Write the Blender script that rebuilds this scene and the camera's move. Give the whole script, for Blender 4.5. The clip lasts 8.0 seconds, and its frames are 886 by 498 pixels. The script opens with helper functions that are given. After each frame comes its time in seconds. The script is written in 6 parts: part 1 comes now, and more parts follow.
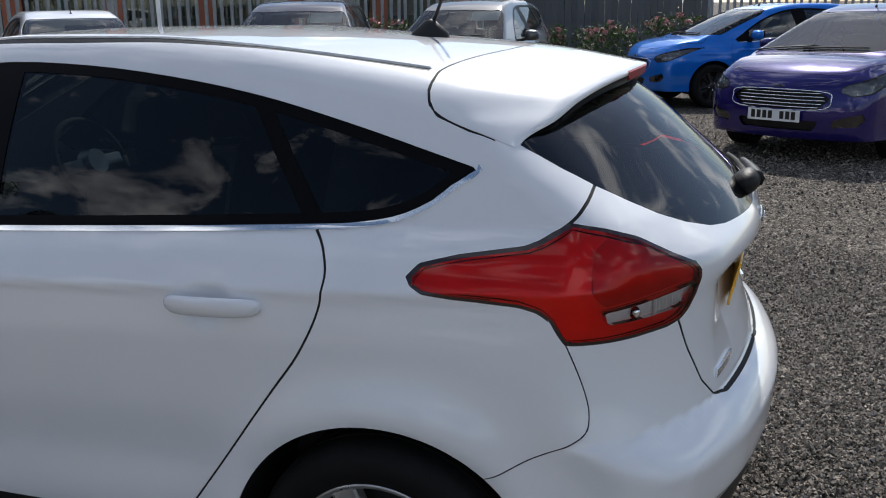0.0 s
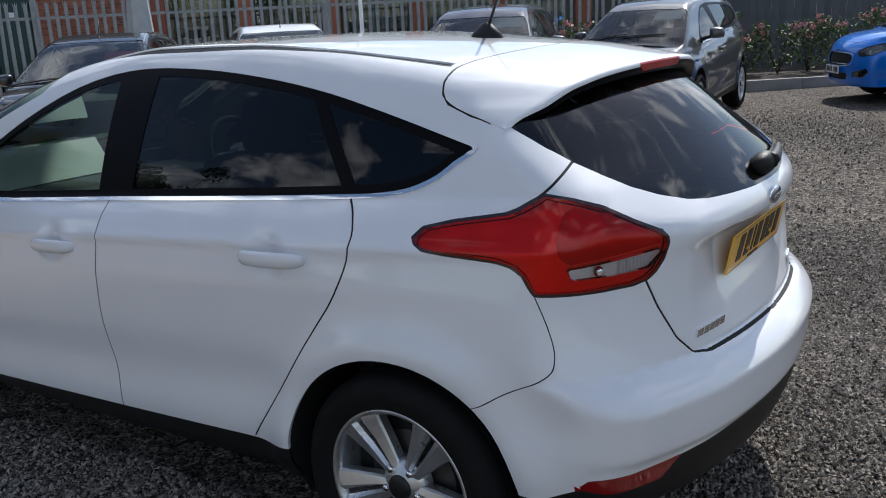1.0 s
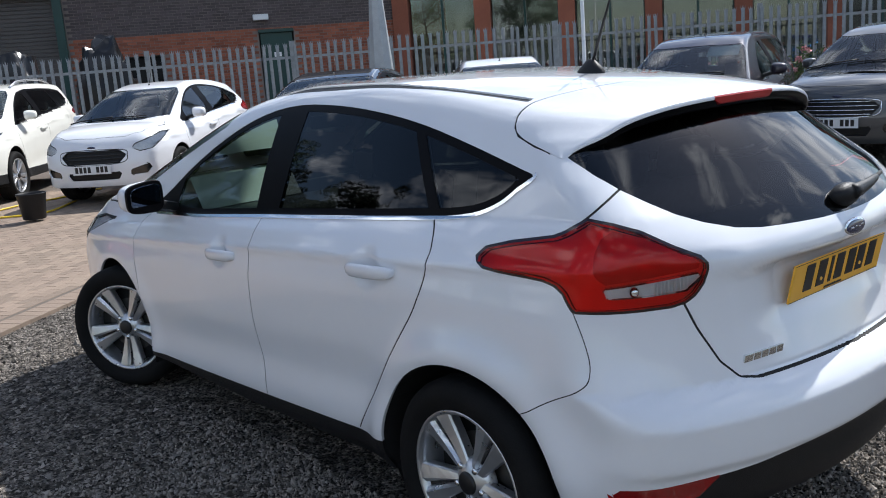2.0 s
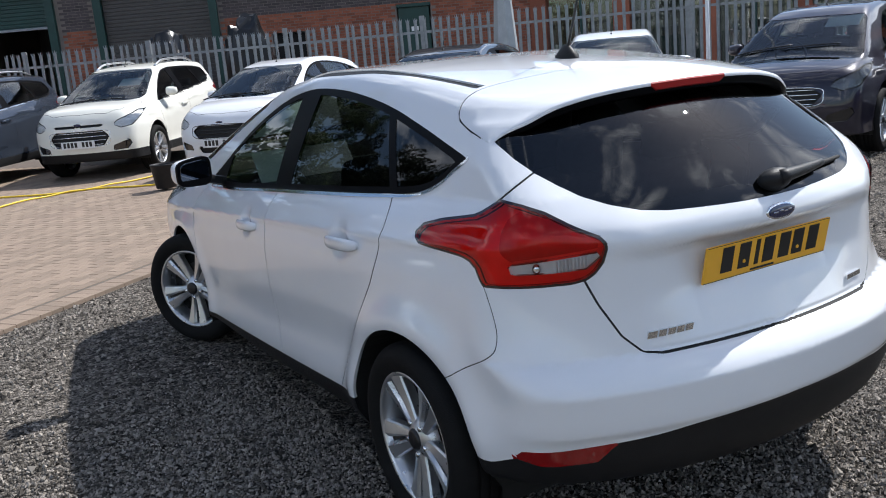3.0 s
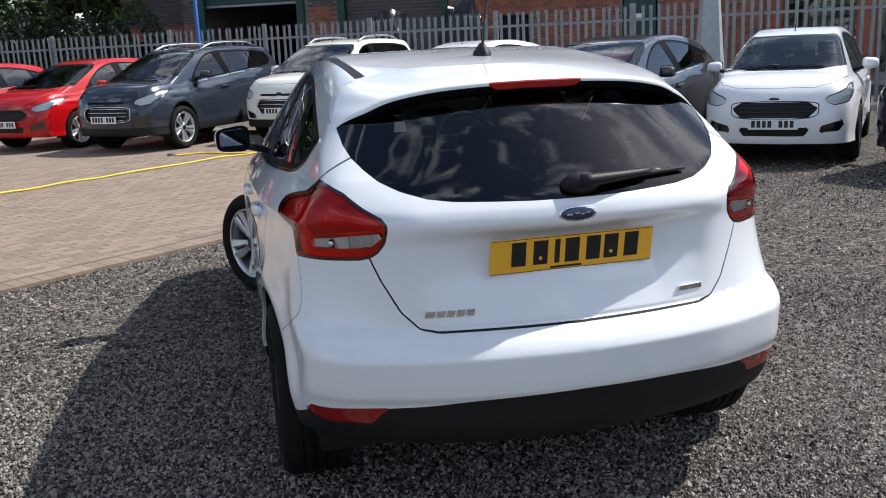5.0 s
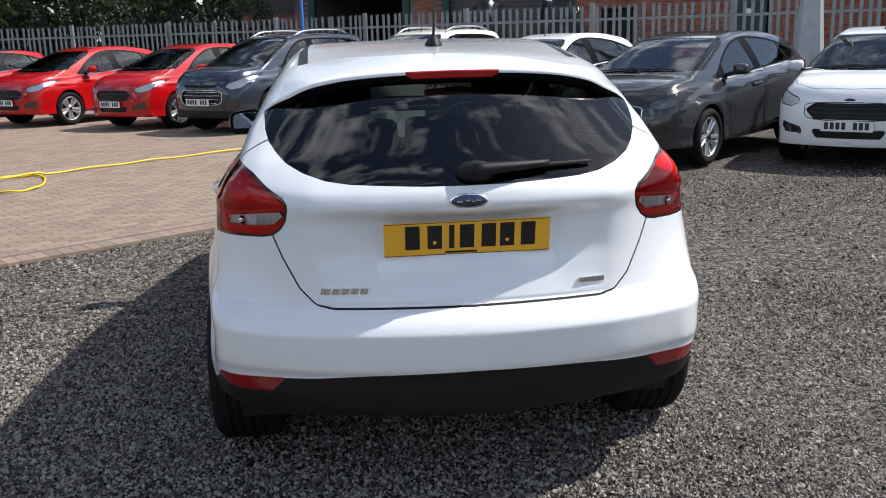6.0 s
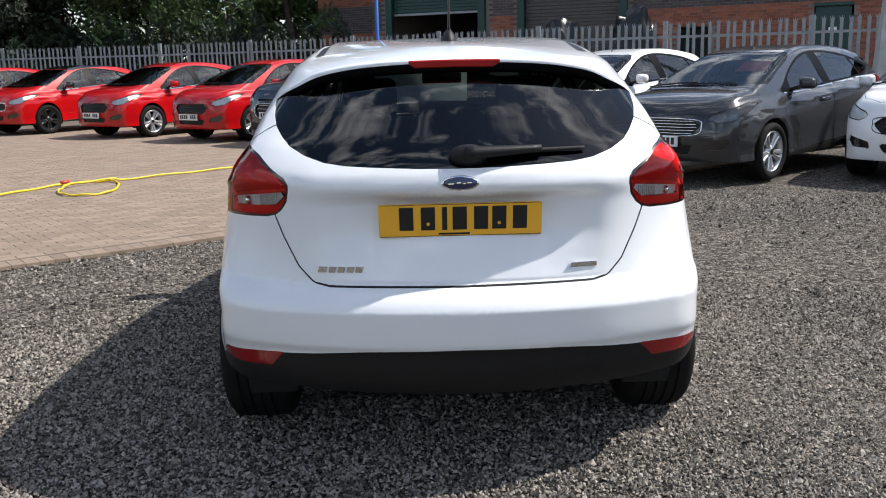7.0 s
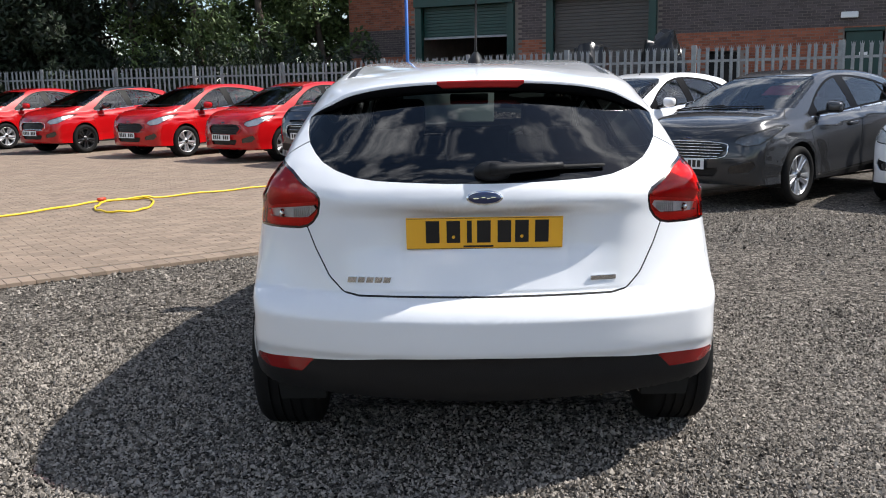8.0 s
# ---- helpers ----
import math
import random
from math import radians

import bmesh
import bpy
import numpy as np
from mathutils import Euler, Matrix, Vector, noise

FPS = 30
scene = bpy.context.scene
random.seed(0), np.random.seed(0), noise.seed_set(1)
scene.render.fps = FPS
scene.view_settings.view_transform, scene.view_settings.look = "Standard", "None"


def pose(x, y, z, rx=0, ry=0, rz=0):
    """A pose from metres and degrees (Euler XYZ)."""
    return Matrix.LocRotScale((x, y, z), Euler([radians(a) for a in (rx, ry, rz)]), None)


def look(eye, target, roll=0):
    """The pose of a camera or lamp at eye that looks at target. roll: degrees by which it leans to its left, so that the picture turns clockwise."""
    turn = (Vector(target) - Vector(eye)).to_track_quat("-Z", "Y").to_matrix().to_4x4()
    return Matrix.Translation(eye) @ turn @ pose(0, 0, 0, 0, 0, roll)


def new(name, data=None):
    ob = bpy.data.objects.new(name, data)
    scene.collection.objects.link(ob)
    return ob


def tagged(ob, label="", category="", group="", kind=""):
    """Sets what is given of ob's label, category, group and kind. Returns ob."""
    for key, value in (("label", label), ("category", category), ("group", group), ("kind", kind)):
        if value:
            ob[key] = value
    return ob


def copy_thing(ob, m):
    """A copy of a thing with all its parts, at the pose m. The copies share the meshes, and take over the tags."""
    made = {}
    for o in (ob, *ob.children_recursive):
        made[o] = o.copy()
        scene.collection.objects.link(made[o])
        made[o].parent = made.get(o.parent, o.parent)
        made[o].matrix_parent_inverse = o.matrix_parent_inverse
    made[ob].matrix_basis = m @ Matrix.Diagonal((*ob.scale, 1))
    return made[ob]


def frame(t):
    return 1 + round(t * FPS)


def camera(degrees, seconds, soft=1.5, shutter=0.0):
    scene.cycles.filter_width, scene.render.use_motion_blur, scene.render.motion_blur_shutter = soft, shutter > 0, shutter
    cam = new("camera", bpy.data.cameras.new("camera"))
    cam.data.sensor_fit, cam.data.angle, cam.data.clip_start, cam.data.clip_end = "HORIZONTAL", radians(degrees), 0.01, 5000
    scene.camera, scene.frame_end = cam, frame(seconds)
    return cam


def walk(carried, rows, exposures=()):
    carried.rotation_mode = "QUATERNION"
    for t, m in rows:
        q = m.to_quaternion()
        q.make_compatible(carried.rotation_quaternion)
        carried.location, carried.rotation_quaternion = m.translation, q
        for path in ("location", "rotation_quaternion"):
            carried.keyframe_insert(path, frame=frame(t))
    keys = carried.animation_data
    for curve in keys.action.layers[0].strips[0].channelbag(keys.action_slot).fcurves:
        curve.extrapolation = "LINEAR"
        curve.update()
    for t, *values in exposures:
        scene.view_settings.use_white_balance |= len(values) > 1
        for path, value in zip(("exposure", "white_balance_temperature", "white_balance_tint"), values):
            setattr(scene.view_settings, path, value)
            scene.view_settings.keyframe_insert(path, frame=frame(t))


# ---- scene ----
cam = camera(52.4, 8.0, soft=1.0)
PATH = [
    (0, (-2.465, -0.752, 1.556), (-0.657, -0.077, 1.03), -0.6),
    (0.5, (-2.49, -1.044, 1.525), (-0.772, -0.147, 1.029), -3.3),
    (1, (-2.577, -1.366, 1.546), (-0.985, -0.265, 1.042), -2.9),
    (1.5, (-2.617, -1.618, 1.561), (-1.191, -0.299, 1.083), -3.2),
    (1.7, (-2.565, -1.72, 1.545), (-1.212, -0.314, 1.106), -3.7),
    (2.8, (-2.144, -2.339, 1.554), (-1.139, -0.665, 1.119), -5.3),
    (3, (-2.069, -2.429, 1.554), (-1.109, -0.731, 1.112), -5.2),
    (3.5, (-1.812, -2.653, 1.522), (-0.942, -0.902, 1.102), -5.6),
    (4, (-1.55, -2.865, 1.527), (-0.808, -1.059, 1.094), -5.2),
    (4.2, (-1.447, -2.973, 1.517), (-0.769, -1.147, 1.065), -4.6),
    (5.3, (-0.81, -3.189, 1.507), (-0.431, -1.276, 1.065), -2.4),
    (5.5, (-0.676, -3.221, 1.493), (-0.351, -1.3, 1.039), -2.4),
    (6, (-0.367, -3.392, 1.485), (-0.16, -1.454, 1.034), -1.5),
    (6.5, (-0.158, -3.406, 1.433), (-0.039, -1.447, 1.053), -0.6),
    (7, (-0.105, -3.511, 1.373), (-0.072, -1.552, 0.972), -1.3),
    (7.5, (-0.104, -3.616, 1.36), (-0.098, -1.653, 0.981), -1.0),
    (8, (-0.098, -3.638, 1.363), (-0.125, -1.669, 1.012), -1.0),
]
walk(cam, [(t, look(eye, target, roll)) for t, eye, target, roll in PATH],
     exposures=((0, 0.06, 6450, 10), (1.0, 0.14, 6280, 10), (1.5, 0.33, 6150, 10), (3.5, 0.36, 6200, 10), (5.5, 0.32, 6350, 10), (8, 0.46, 6500, 10)))

# ---- light: midday sun from the right of the car, broken cloud ----
SUN = Vector((0.655, 0.06, 0.752)).normalized()
sun = new("sun", bpy.data.lights.new("sun", "SUN"))
sun.data.energy, sun.data.angle, sun.data.color = 5.0, radians(0.53), (1.0, 0.96, 0.90)
sun.matrix_world = look(SUN * 60, (0, 0, 0))
sky_world = bpy.data.worlds.new("sky")
scene.world = sky_world
sky_world.use_nodes = True
wn, wl = sky_world.node_tree.nodes, sky_world.node_tree.links
wn.clear()
w_out, w_bg = wn.new("ShaderNodeOutputWorld"), wn.new("ShaderNodeBackground")
w_sky = wn.new("ShaderNodeTexSky")
w_sky.sky_type, w_sky.sun_disc = "NISHITA", False
w_sky.sun_elevation, w_sky.sun_rotation = math.asin(SUN.z), math.atan2(SUN.x, SUN.y)
w_sky.air_density, w_sky.dust_density, w_sky.ozone_density = 1.0, 0.6, 1.5
w_co, w_map = wn.new("ShaderNodeTexCoord"), wn.new("ShaderNodeMapping")
w_map.inputs["Scale"].default_value = (1.0, 1.0, 1.3)
w_n = wn.new("ShaderNodeTexNoise")
w_n.inputs["Scale"].default_value, w_n.inputs["Detail"].default_value, w_n.inputs["Roughness"].default_value = 5.2, 12.0, 0.60
w_n.inputs["Distortion"].default_value = 0.4
w_r = wn.new("ShaderNodeValToRGB")
w_r.color_ramp.elements[0].position, w_r.color_ramp.elements[1].position = 0.515, 0.65
w_r.color_ramp.elements[0].color, w_r.color_ramp.elements[1].color = (0, 0, 0, 1), (1, 1, 1, 1)
w_mix = wn.new("ShaderNodeMix")
w_mix.data_type = "RGBA"
w_mix.inputs[7].default_value = (15.0, 15.3, 16.0, 1)
wl.new(w_co.outputs["Generated"], w_map.inputs["Vector"])
wl.new(w_map.outputs["Vector"], w_n.inputs["Vector"])
wl.new(w_n.outputs["Fac"], w_r.inputs["Fac"])
wl.new(w_r.outputs["Color"], w_mix.inputs[0])
wl.new(w_sky.outputs["Color"], w_mix.inputs[6])
wl.new(w_mix.outputs[2], w_bg.inputs["Color"])
wl.new(w_bg.outputs["Background"], w_out.inputs["Surface"])
w_bg.inputs["Strength"].default_value = 0.106


# ---- materials ----
def mat(name, base, rough=0.5, metal=0.0, coat=0.0, vary=0.0, scale=8.0, fine=0.0, fine_scale=120.0, bump=0.0, bump_scale=60.0,
        rough_vary=0.0, spec=0.5, other=None, random_tint=0.0, alpha_clip=None):
    """A surface with colour variation at two scales, relief and uneven gloss."""
    m = bpy.data.materials.new(name)
    m.use_nodes = True
    nt = m.node_tree
    b = nt.nodes["Principled BSDF"]
    b.inputs["Base Color"].default_value = (*base, 1)
    b.inputs["Roughness"].default_value, b.inputs["Metallic"].default_value = rough, metal
    b.inputs["Specular IOR Level"].default_value = spec
    if coat:
        b.inputs["Coat Weight"].default_value, b.inputs["Coat Roughness"].default_value = coat, 0.015
    co = nt.nodes.new("ShaderNodeTexCoord")

    def tex(sc, detail=4.0):
        n = nt.nodes.new("ShaderNodeTexNoise")
        n.inputs["Scale"].default_value, n.inputs["Detail"].default_value = sc, detail
        nt.links.new(co.outputs["Object"], n.inputs["Vector"])
        return n
    colour = None
    if vary or fine or random_tint:
        dark = other if other else tuple(c * 0.55 for c in base)
        rgb = nt.nodes.new("ShaderNodeRGB")
        rgb.outputs[0].default_value = (*base, 1)
        colour = rgb.outputs[0]
        for amount, sc in ((vary, scale), (fine, fine_scale)):
            if amount:
                n = tex(sc)
                ramp = nt.nodes.new("ShaderNodeMapRange")
                ramp.inputs[1].default_value, ramp.inputs[2].default_value, ramp.inputs[4].default_value = 0.38, 0.66, amount
                mx = nt.nodes.new("ShaderNodeMix")
                mx.data_type = "RGBA"
                mx.inputs[7].default_value = (*dark, 1)
                nt.links.new(n.outputs["Fac"], ramp.inputs[0])
                nt.links.new(ramp.outputs[0], mx.inputs[0])
                nt.links.new(colour, mx.inputs[6])
                colour = mx.outputs[2]
        if random_tint:
            oi, hs = nt.nodes.new("ShaderNodeObjectInfo"), nt.nodes.new("ShaderNodeHueSaturation")
            geo = nt.nodes.new("ShaderNodeNewGeometry")
            add = nt.nodes.new("ShaderNodeMath")
            add.operation = "ADD"
            fr = nt.nodes.new("ShaderNodeMath")
            fr.operation = "FRACT"
            mr = nt.nodes.new("ShaderNodeMapRange")
            mr.inputs[3].default_value, mr.inputs[4].default_value = 1 - random_tint, 1 + random_tint
            nt.links.new(oi.outputs["Random"], add.inputs[0])
            nt.links.new(geo.outputs["Random Per Island"], add.inputs[1])
            nt.links.new(add.outputs[0], fr.inputs[0])
            nt.links.new(fr.outputs[0], mr.inputs[0])
            nt.links.new(mr.outputs[0], hs.inputs["Value"])
            nt.links.new(colour, hs.inputs["Color"])
            colour = hs.outputs["Color"]
        nt.links.new(colour, b.inputs["Base Color"])
    if rough_vary:
        n = tex(scale * 3)
        mr = nt.nodes.new("ShaderNodeMapRange")
        mr.inputs[3].default_value, mr.inputs[4].default_value = max(rough - rough_vary, 0.02), min(rough + rough_vary, 1)
        nt.links.new(n.outputs["Fac"], mr.inputs[0])
        nt.links.new(mr.outputs[0], b.inputs["Roughness"])
    if bump:
        n, bm_ = tex(bump_scale, 6.0), nt.nodes.new("ShaderNodeBump")
        bm_.inputs["Strength"].default_value, bm_.inputs["Distance"].default_value = bump, 0.01
        nt.links.new(n.outputs["Fac"], bm_.inputs["Height"])
        nt.links.new(bm_.outputs["Normal"], b.inputs["Normal"])
    return m


def glass_mat(name, tint, ior=1.52, rough=0.0):
    """Thin sheet glass: tinted see-through, with a mirror gloss that grows towards grazing."""
    m = bpy.data.materials.new(name)
    m.use_nodes = True
    nt = m.node_tree
    nt.nodes.clear()
    out, mx = nt.nodes.new("ShaderNodeOutputMaterial"), nt.nodes.new("ShaderNodeMixShader")
    tr, gl, fr = nt.nodes.new("ShaderNodeBsdfTransparent"), nt.nodes.new("ShaderNodeBsdfGlossy"), nt.nodes.new("ShaderNodeFresnel")
    tr.inputs["Color"].default_value = (*tint, 1)
    gl.inputs["Roughness"].default_value = rough
    fr.inputs["IOR"].default_value = ior
    nt.links.new(fr.outputs[0], mx.inputs[0])
    nt.links.new(tr.outputs[0], mx.inputs[1])
    nt.links.new(gl.outputs[0], mx.inputs[2])
    nt.links.new(mx.outputs[0], out.inputs[0])
    return m


def lens_mat(name, colour, rough=0.08, trans=0.6):
    m = mat(name, colour, rough, coat=1.0)
    b = m.node_tree.nodes["Principled BSDF"]
    b.inputs["Transmission Weight"].default_value = trans
    b.inputs["IOR"].default_value = 1.3
    return m


M_WHITE = mat("white_paint", (0.79, 0.80, 0.825), 0.32, coat=1.0, vary=0.05, scale=3.0, rough_vary=0.06)
M_BLACKGLOSS = mat("gloss_black", (0.008, 0.008, 0.009), 0.12, coat=1.0, fine=0.3, fine_scale=20)
M_PLASTIC = mat("black_plastic", (0.010, 0.010, 0.011), 0.5, spec=0.3, vary=0.4, scale=14, bump=0.15, bump_scale=300)
M_SEAL = mat("black_rubber", (0.006, 0.006, 0.006), 0.8, vary=0.3)
M_TYRE = mat("tyre_rubber", (0.010, 0.010, 0.010), 0.75, spec=0.10, vary=0.5, scale=9, other=(0.016, 0.015, 0.015), bump=0.2, bump_scale=160)
M_ALLOY = mat("alloy", (0.62, 0.63, 0.65), 0.30, metal=0.85, vary=0.25, scale=10, rough_vary=0.1)
M_ALLOYBLACK = mat("black_alloy", (0.015, 0.015, 0.017), 0.3, metal=0.3, vary=0.3)
M_CHROME = mat("chrome", (0.78, 0.79, 0.80), 0.12, metal=1.0, rough_vary=0.05)
M_RED = glass_mat("red_lens", (0.97, 0.085, 0.06), 1.45, 0.03)
M_TRIM = mat("black_pillar_trim", (0.006, 0.006, 0.007), 0.30, vary=0.3, scale=6, spec=0.04)
M_MIRROR = mat("mirror_silver", (0.15, 0.17, 0.20), 0.03, metal=1.0)
M_REDDEEP = lens_mat("red_reflector", (0.26, 0.004, 0.005), 0.15, 0.1)
M_BRAKE = mat("brake_lamp_red", (0.34, 0.008, 0.008), 0.4, coat=0.25, spec=0.2, vary=0.2, scale=30)
M_LAMPDARK = mat("smoked_lamp_bowl", (0.16, 0.165, 0.175), 0.2, metal=0.6, vary=0.4, scale=25, bump=0.4, bump_scale=40)
M_CLEAR = glass_mat("clear_lens", (0.95, 0.96, 0.96), 1.5, 0.03)
M_LAMPBACK = mat("lamp_reflector", (0.88, 0.88, 0.89), 0.25, metal=0.1, vary=0.3, scale=30, bump=0.5, bump_scale=40)
M_LAMPRED = mat("lamp_housing", (0.95, 0.85, 0.84), 0.3, metal=0.15, vary=0.55, scale=8, other=(0.7, 0.5, 0.45), bump=0.2, bump_scale=22)
M_LAMPDOME = mat("lamp_dome_red", (0.62, 0.30, 0.28), 0.35, metal=0.2, vary=0.5, scale=14, other=(0.34, 0.12, 0.10))
M_LAMPEDGE = mat("lamp_border", (0.016, 0.004, 0.005), 0.2, coat=0.6, vary=0.3, scale=20)
M_GLASSDARK = glass_mat("privacy_glass", (0.085, 0.09, 0.095), 1.45)
M_GLASSREAR = glass_mat("rear_glass", (0.20, 0.215, 0.22), 1.62, 0.008)
M_GLASS = glass_mat("green_tint_glass", (0.62, 0.75, 0.67), 1.45)
M_GLASSBG = glass_mat("car_glass", (0.74, 0.81, 0.77), 1.95)
M_SCREENBG = glass_mat("car_windscreen", (0.76, 0.83, 0.79), 1.65)
M_INT = mat("cabin_trim", (0.035, 0.036, 0.038), 0.75, vary=0.4, scale=20, bump=0.2, bump_scale=200)
M_FABRIC = mat("seat_fabric", (0.045, 0.046, 0.05), 0.9, vary=0.4, scale=30, bump=0.3, bump_scale=400)
M_YELLOW = mat("yellow_plate", (0.88, 0.45, 0.03), 0.35, coat=0.5, vary=0.06, scale=12)
M_PLATEWHITE = mat("white_plate", (0.75, 0.76, 0.77), 0.35, coat=0.5, vary=0.08, scale=12)
M_CHAR = mat("plate_black", (0.01, 0.01, 0.011), 0.4, vary=0.2)
M_BADGE = mat("badge_blue", (0.012, 0.02, 0.07), 0.2, coat=1.0, vary=0.2)
M_PAPER = mat("paper", (0.55, 0.62, 0.66), 0.7, vary=0.2, scale=30)
PAINTS = {}


def paint(name, rgb, metal=0.0, rough=0.3):
    if name not in PAINTS:
        PAINTS[name] = mat(name, rgb, rough, metal=metal, coat=1.0, vary=0.08, scale=3.0, rough_vary=0.05, spec=0.08)
    return PAINTS[name]


# ---- tools ----
def fill_mesh(me, verts, faces):
    """Puts arrays of vertices and of equal-sided faces into a mesh."""
    n, k = faces.shape
    me.vertices.add(len(verts))
    me.vertices.foreach_set("co", np.asarray(verts, np.float32).ravel())
    me.loops.add(n * k)
    me.loops.foreach_set("vertex_index", faces.astype(np.int32).ravel())
    me.polygons.add(n)
    me.polygons.foreach_set("loop_start", np.arange(0, n * k, k, dtype=np.int32))
    me.update(calc_edges=True)


def mesh_ob(name, verts, faces, material, parent=None, smooth=True, normals=None, label=""):
    me = bpy.data.meshes.new(name)
    if isinstance(faces, np.ndarray):
        fill_mesh(me, verts, faces)
    else:
        me.from_pydata([tuple(v) for v in np.asarray(verts, float).tolist()], [], faces)
    if material:
        me.materials.append(material)
    if smooth:
        me.shade_smooth()
    else:
        me.shade_flat()
    if normals is not None:
        me.normals_split_custom_set_from_vertices([tuple(n) for n in np.asarray(normals, float).tolist()])
    ob = new(name, me)
    if parent:
        ob.parent = parent
    if label:
        ob["label"] = label
    return ob


def part(name, bm, material, parent, label="", smooth=False, at=None):
    me = bpy.data.meshes.new(name)
    bm.normal_update()
    bm.to_mesh(me)
    bm.free()
    if material:
        me.materials.append(material)
    if smooth:
        me.shade_smooth()
        me.set_sharp_from_angle(angle=radians(38))
    ob = new(name, me)
    ob.parent = parent
    if at is not None:
        ob.matrix_basis = at
    if label:
        ob["label"] = label
    return ob


def share(ob, parent, m):
    """Another object on the same mesh."""
    o = new(ob.name.split(".")[0], ob.data)
    o.parent, o.matrix_basis = parent, m
    if "label" in ob:
        o["label"] = ob["label"]
    return o


def thing(name, label, category, m=None, group="", kind=""):
    e = new(name)
    e.empty_display_size = 0.2
    if m is not None:
        e.matrix_basis = m
    return tagged(e, label, category, group, kind)


def box(bm, size, m=Matrix(), bevel=0.0, seg=2):
    g = bmesh.ops.create_cube(bm, size=1.0, matrix=m @ Matrix.Diagonal((*size, 1)))
    if bevel:
        edges = {e for v in g["verts"] for e in v.link_edges}
        bmesh.ops.bevel(bm, geom=list(edges), offset=bevel, segments=seg, affect="EDGES", profile=0.6)
    return bm


def cyl(bm, r1, r2, h, m=Matrix(), n=24, caps=True):
    bmesh.ops.create_cone(bm, cap_ends=caps, segments=n, radius1=r1, radius2=r2, depth=h, matrix=m)
    return bm


def lathe(profile, n=48, axis="x"):
    """Turns (axial, radius) pairs about an axis; gives vertices and quads."""
    pr = np.asarray(profile, float)
    a = np.linspace(0, 2 * np.pi, n, endpoint=False)
    v = np.stack([np.repeat(pr[:, 0], n), np.outer(pr[:, 1], np.cos(a)).ravel(), np.outer(pr[:, 1], np.sin(a)).ravel()], 1)
    f = []
    for i in range(len(pr) - 1):
        for j in range(n):
            k = (j + 1) % n
            f.append((i * n + j, i * n + k, (i + 1) * n + k, (i + 1) * n + j))
    if axis == "z":
        v = v[:, [1, 2, 0]]
    return v, f


def tube(points, r, n=8):
    """A round tube along points; r may be one radius or one for each point."""
    p = np.asarray(points, float)
    r = np.broadcast_to(r, (len(p),))
    d = np.gradient(p, axis=0)
    d /= np.linalg.norm(d, axis=1)[:, None]
    ref = np.eye(3)[np.argmin(np.abs(d).max(0))]
    s = np.cross(d, ref)
    s /= np.linalg.norm(s, axis=1)[:, None]
    u = np.cross(s, d)
    a = np.linspace(0, 2 * np.pi, n, endpoint=False)
    v = (p[:, None] + r[:, None, None] * (np.cos(a)[None, :, None] * s[:, None] + np.sin(a)[None, :, None] * u[:, None])).reshape(-1, 3)
    f = [(i * n + j, i * n + (j + 1) % n, (i + 1) * n + (j + 1) % n, (i + 1) * n + j) for i in range(len(p) - 1) for j in range(n)]
    f += [tuple(range(n))[::-1], tuple((len(p) - 1) * n + j for j in range(n))]
    return v, f


def rounded(points, n=4, closed=False):
    """A smooth curve (Catmull-Rom) through control points."""
    p = np.asarray(points, float)
    q = np.vstack([p[-1], p, p[0], p[1]]) if closed else np.vstack([2 * p[0] - p[1], p, 2 * p[-1] - p[-2]])
    out = []
    for i in range(1, len(q) - 2):
        for t in np.arange(n) / n:
            out.append(0.5 * (2 * q[i] + (q[i + 1] - q[i - 1]) * t + (2 * q[i - 1] - 5 * q[i] + 4 * q[i + 1] - q[i + 2]) * t * t
                              + (3 * q[i] - q[i - 1] - 3 * q[i + 1] + q[i + 2]) * t ** 3))
    if not closed:
        out.append(p[-1])
    return np.array(out)


def poly_distance(a, b, line, closed=True):
    """Distance from the points (a, b) to a line of points; below zero inside a closed one."""
    p = np.stack([a, b], -1)
    q = np.asarray(line, float)
    ends = np.roll(q, -1, 0) if closed else q[1:]
    starts = q if closed else q[:-1]
    best, inside = np.full(len(p), 1e9), np.zeros(len(p), bool)
    for s, e in zip(starts, ends):
        d = e - s
        t = np.clip(((p - s) @ d) / max(d @ d, 1e-12), 0, 1)
        best = np.minimum(best, np.hypot(*(p - s - t[:, None] * d).T))
        if closed:
            cross = (s[1] > p[:, 1]) != (e[1] > p[:, 1])
            dy = e[1] - s[1] if abs(e[1] - s[1]) > 1e-12 else 1e-12
            inside ^= cross & (p[:, 0] < s[0] + (p[:, 1] - s[1]) / dy * d[0])
    return np.where(inside, -best, best) if closed else best


def signed_line(a, b, line):
    """Signed distance to an open line: above zero on its left."""
    p, q = np.stack([a, b], -1), np.asarray(line, float)
    best, sign = np.full(len(p), 1e9), np.zeros(len(p))
    for s, e in zip(q[:-1], q[1:]):
        d = e - s
        t = np.clip(((p - s) @ d) / (d @ d), 0, 1)
        r = p - s - t[:, None] * d
        h = np.hypot(*r.T)
        c = d[0] * (p[:, 1] - s[1]) - d[1] * (p[:, 0] - s[0])
        near = h < best - 1e-9
        best, sign = np.where(near, h, best), np.where(near, np.sign(c), sign)
    return best * np.where(sign == 0, 1, sign)


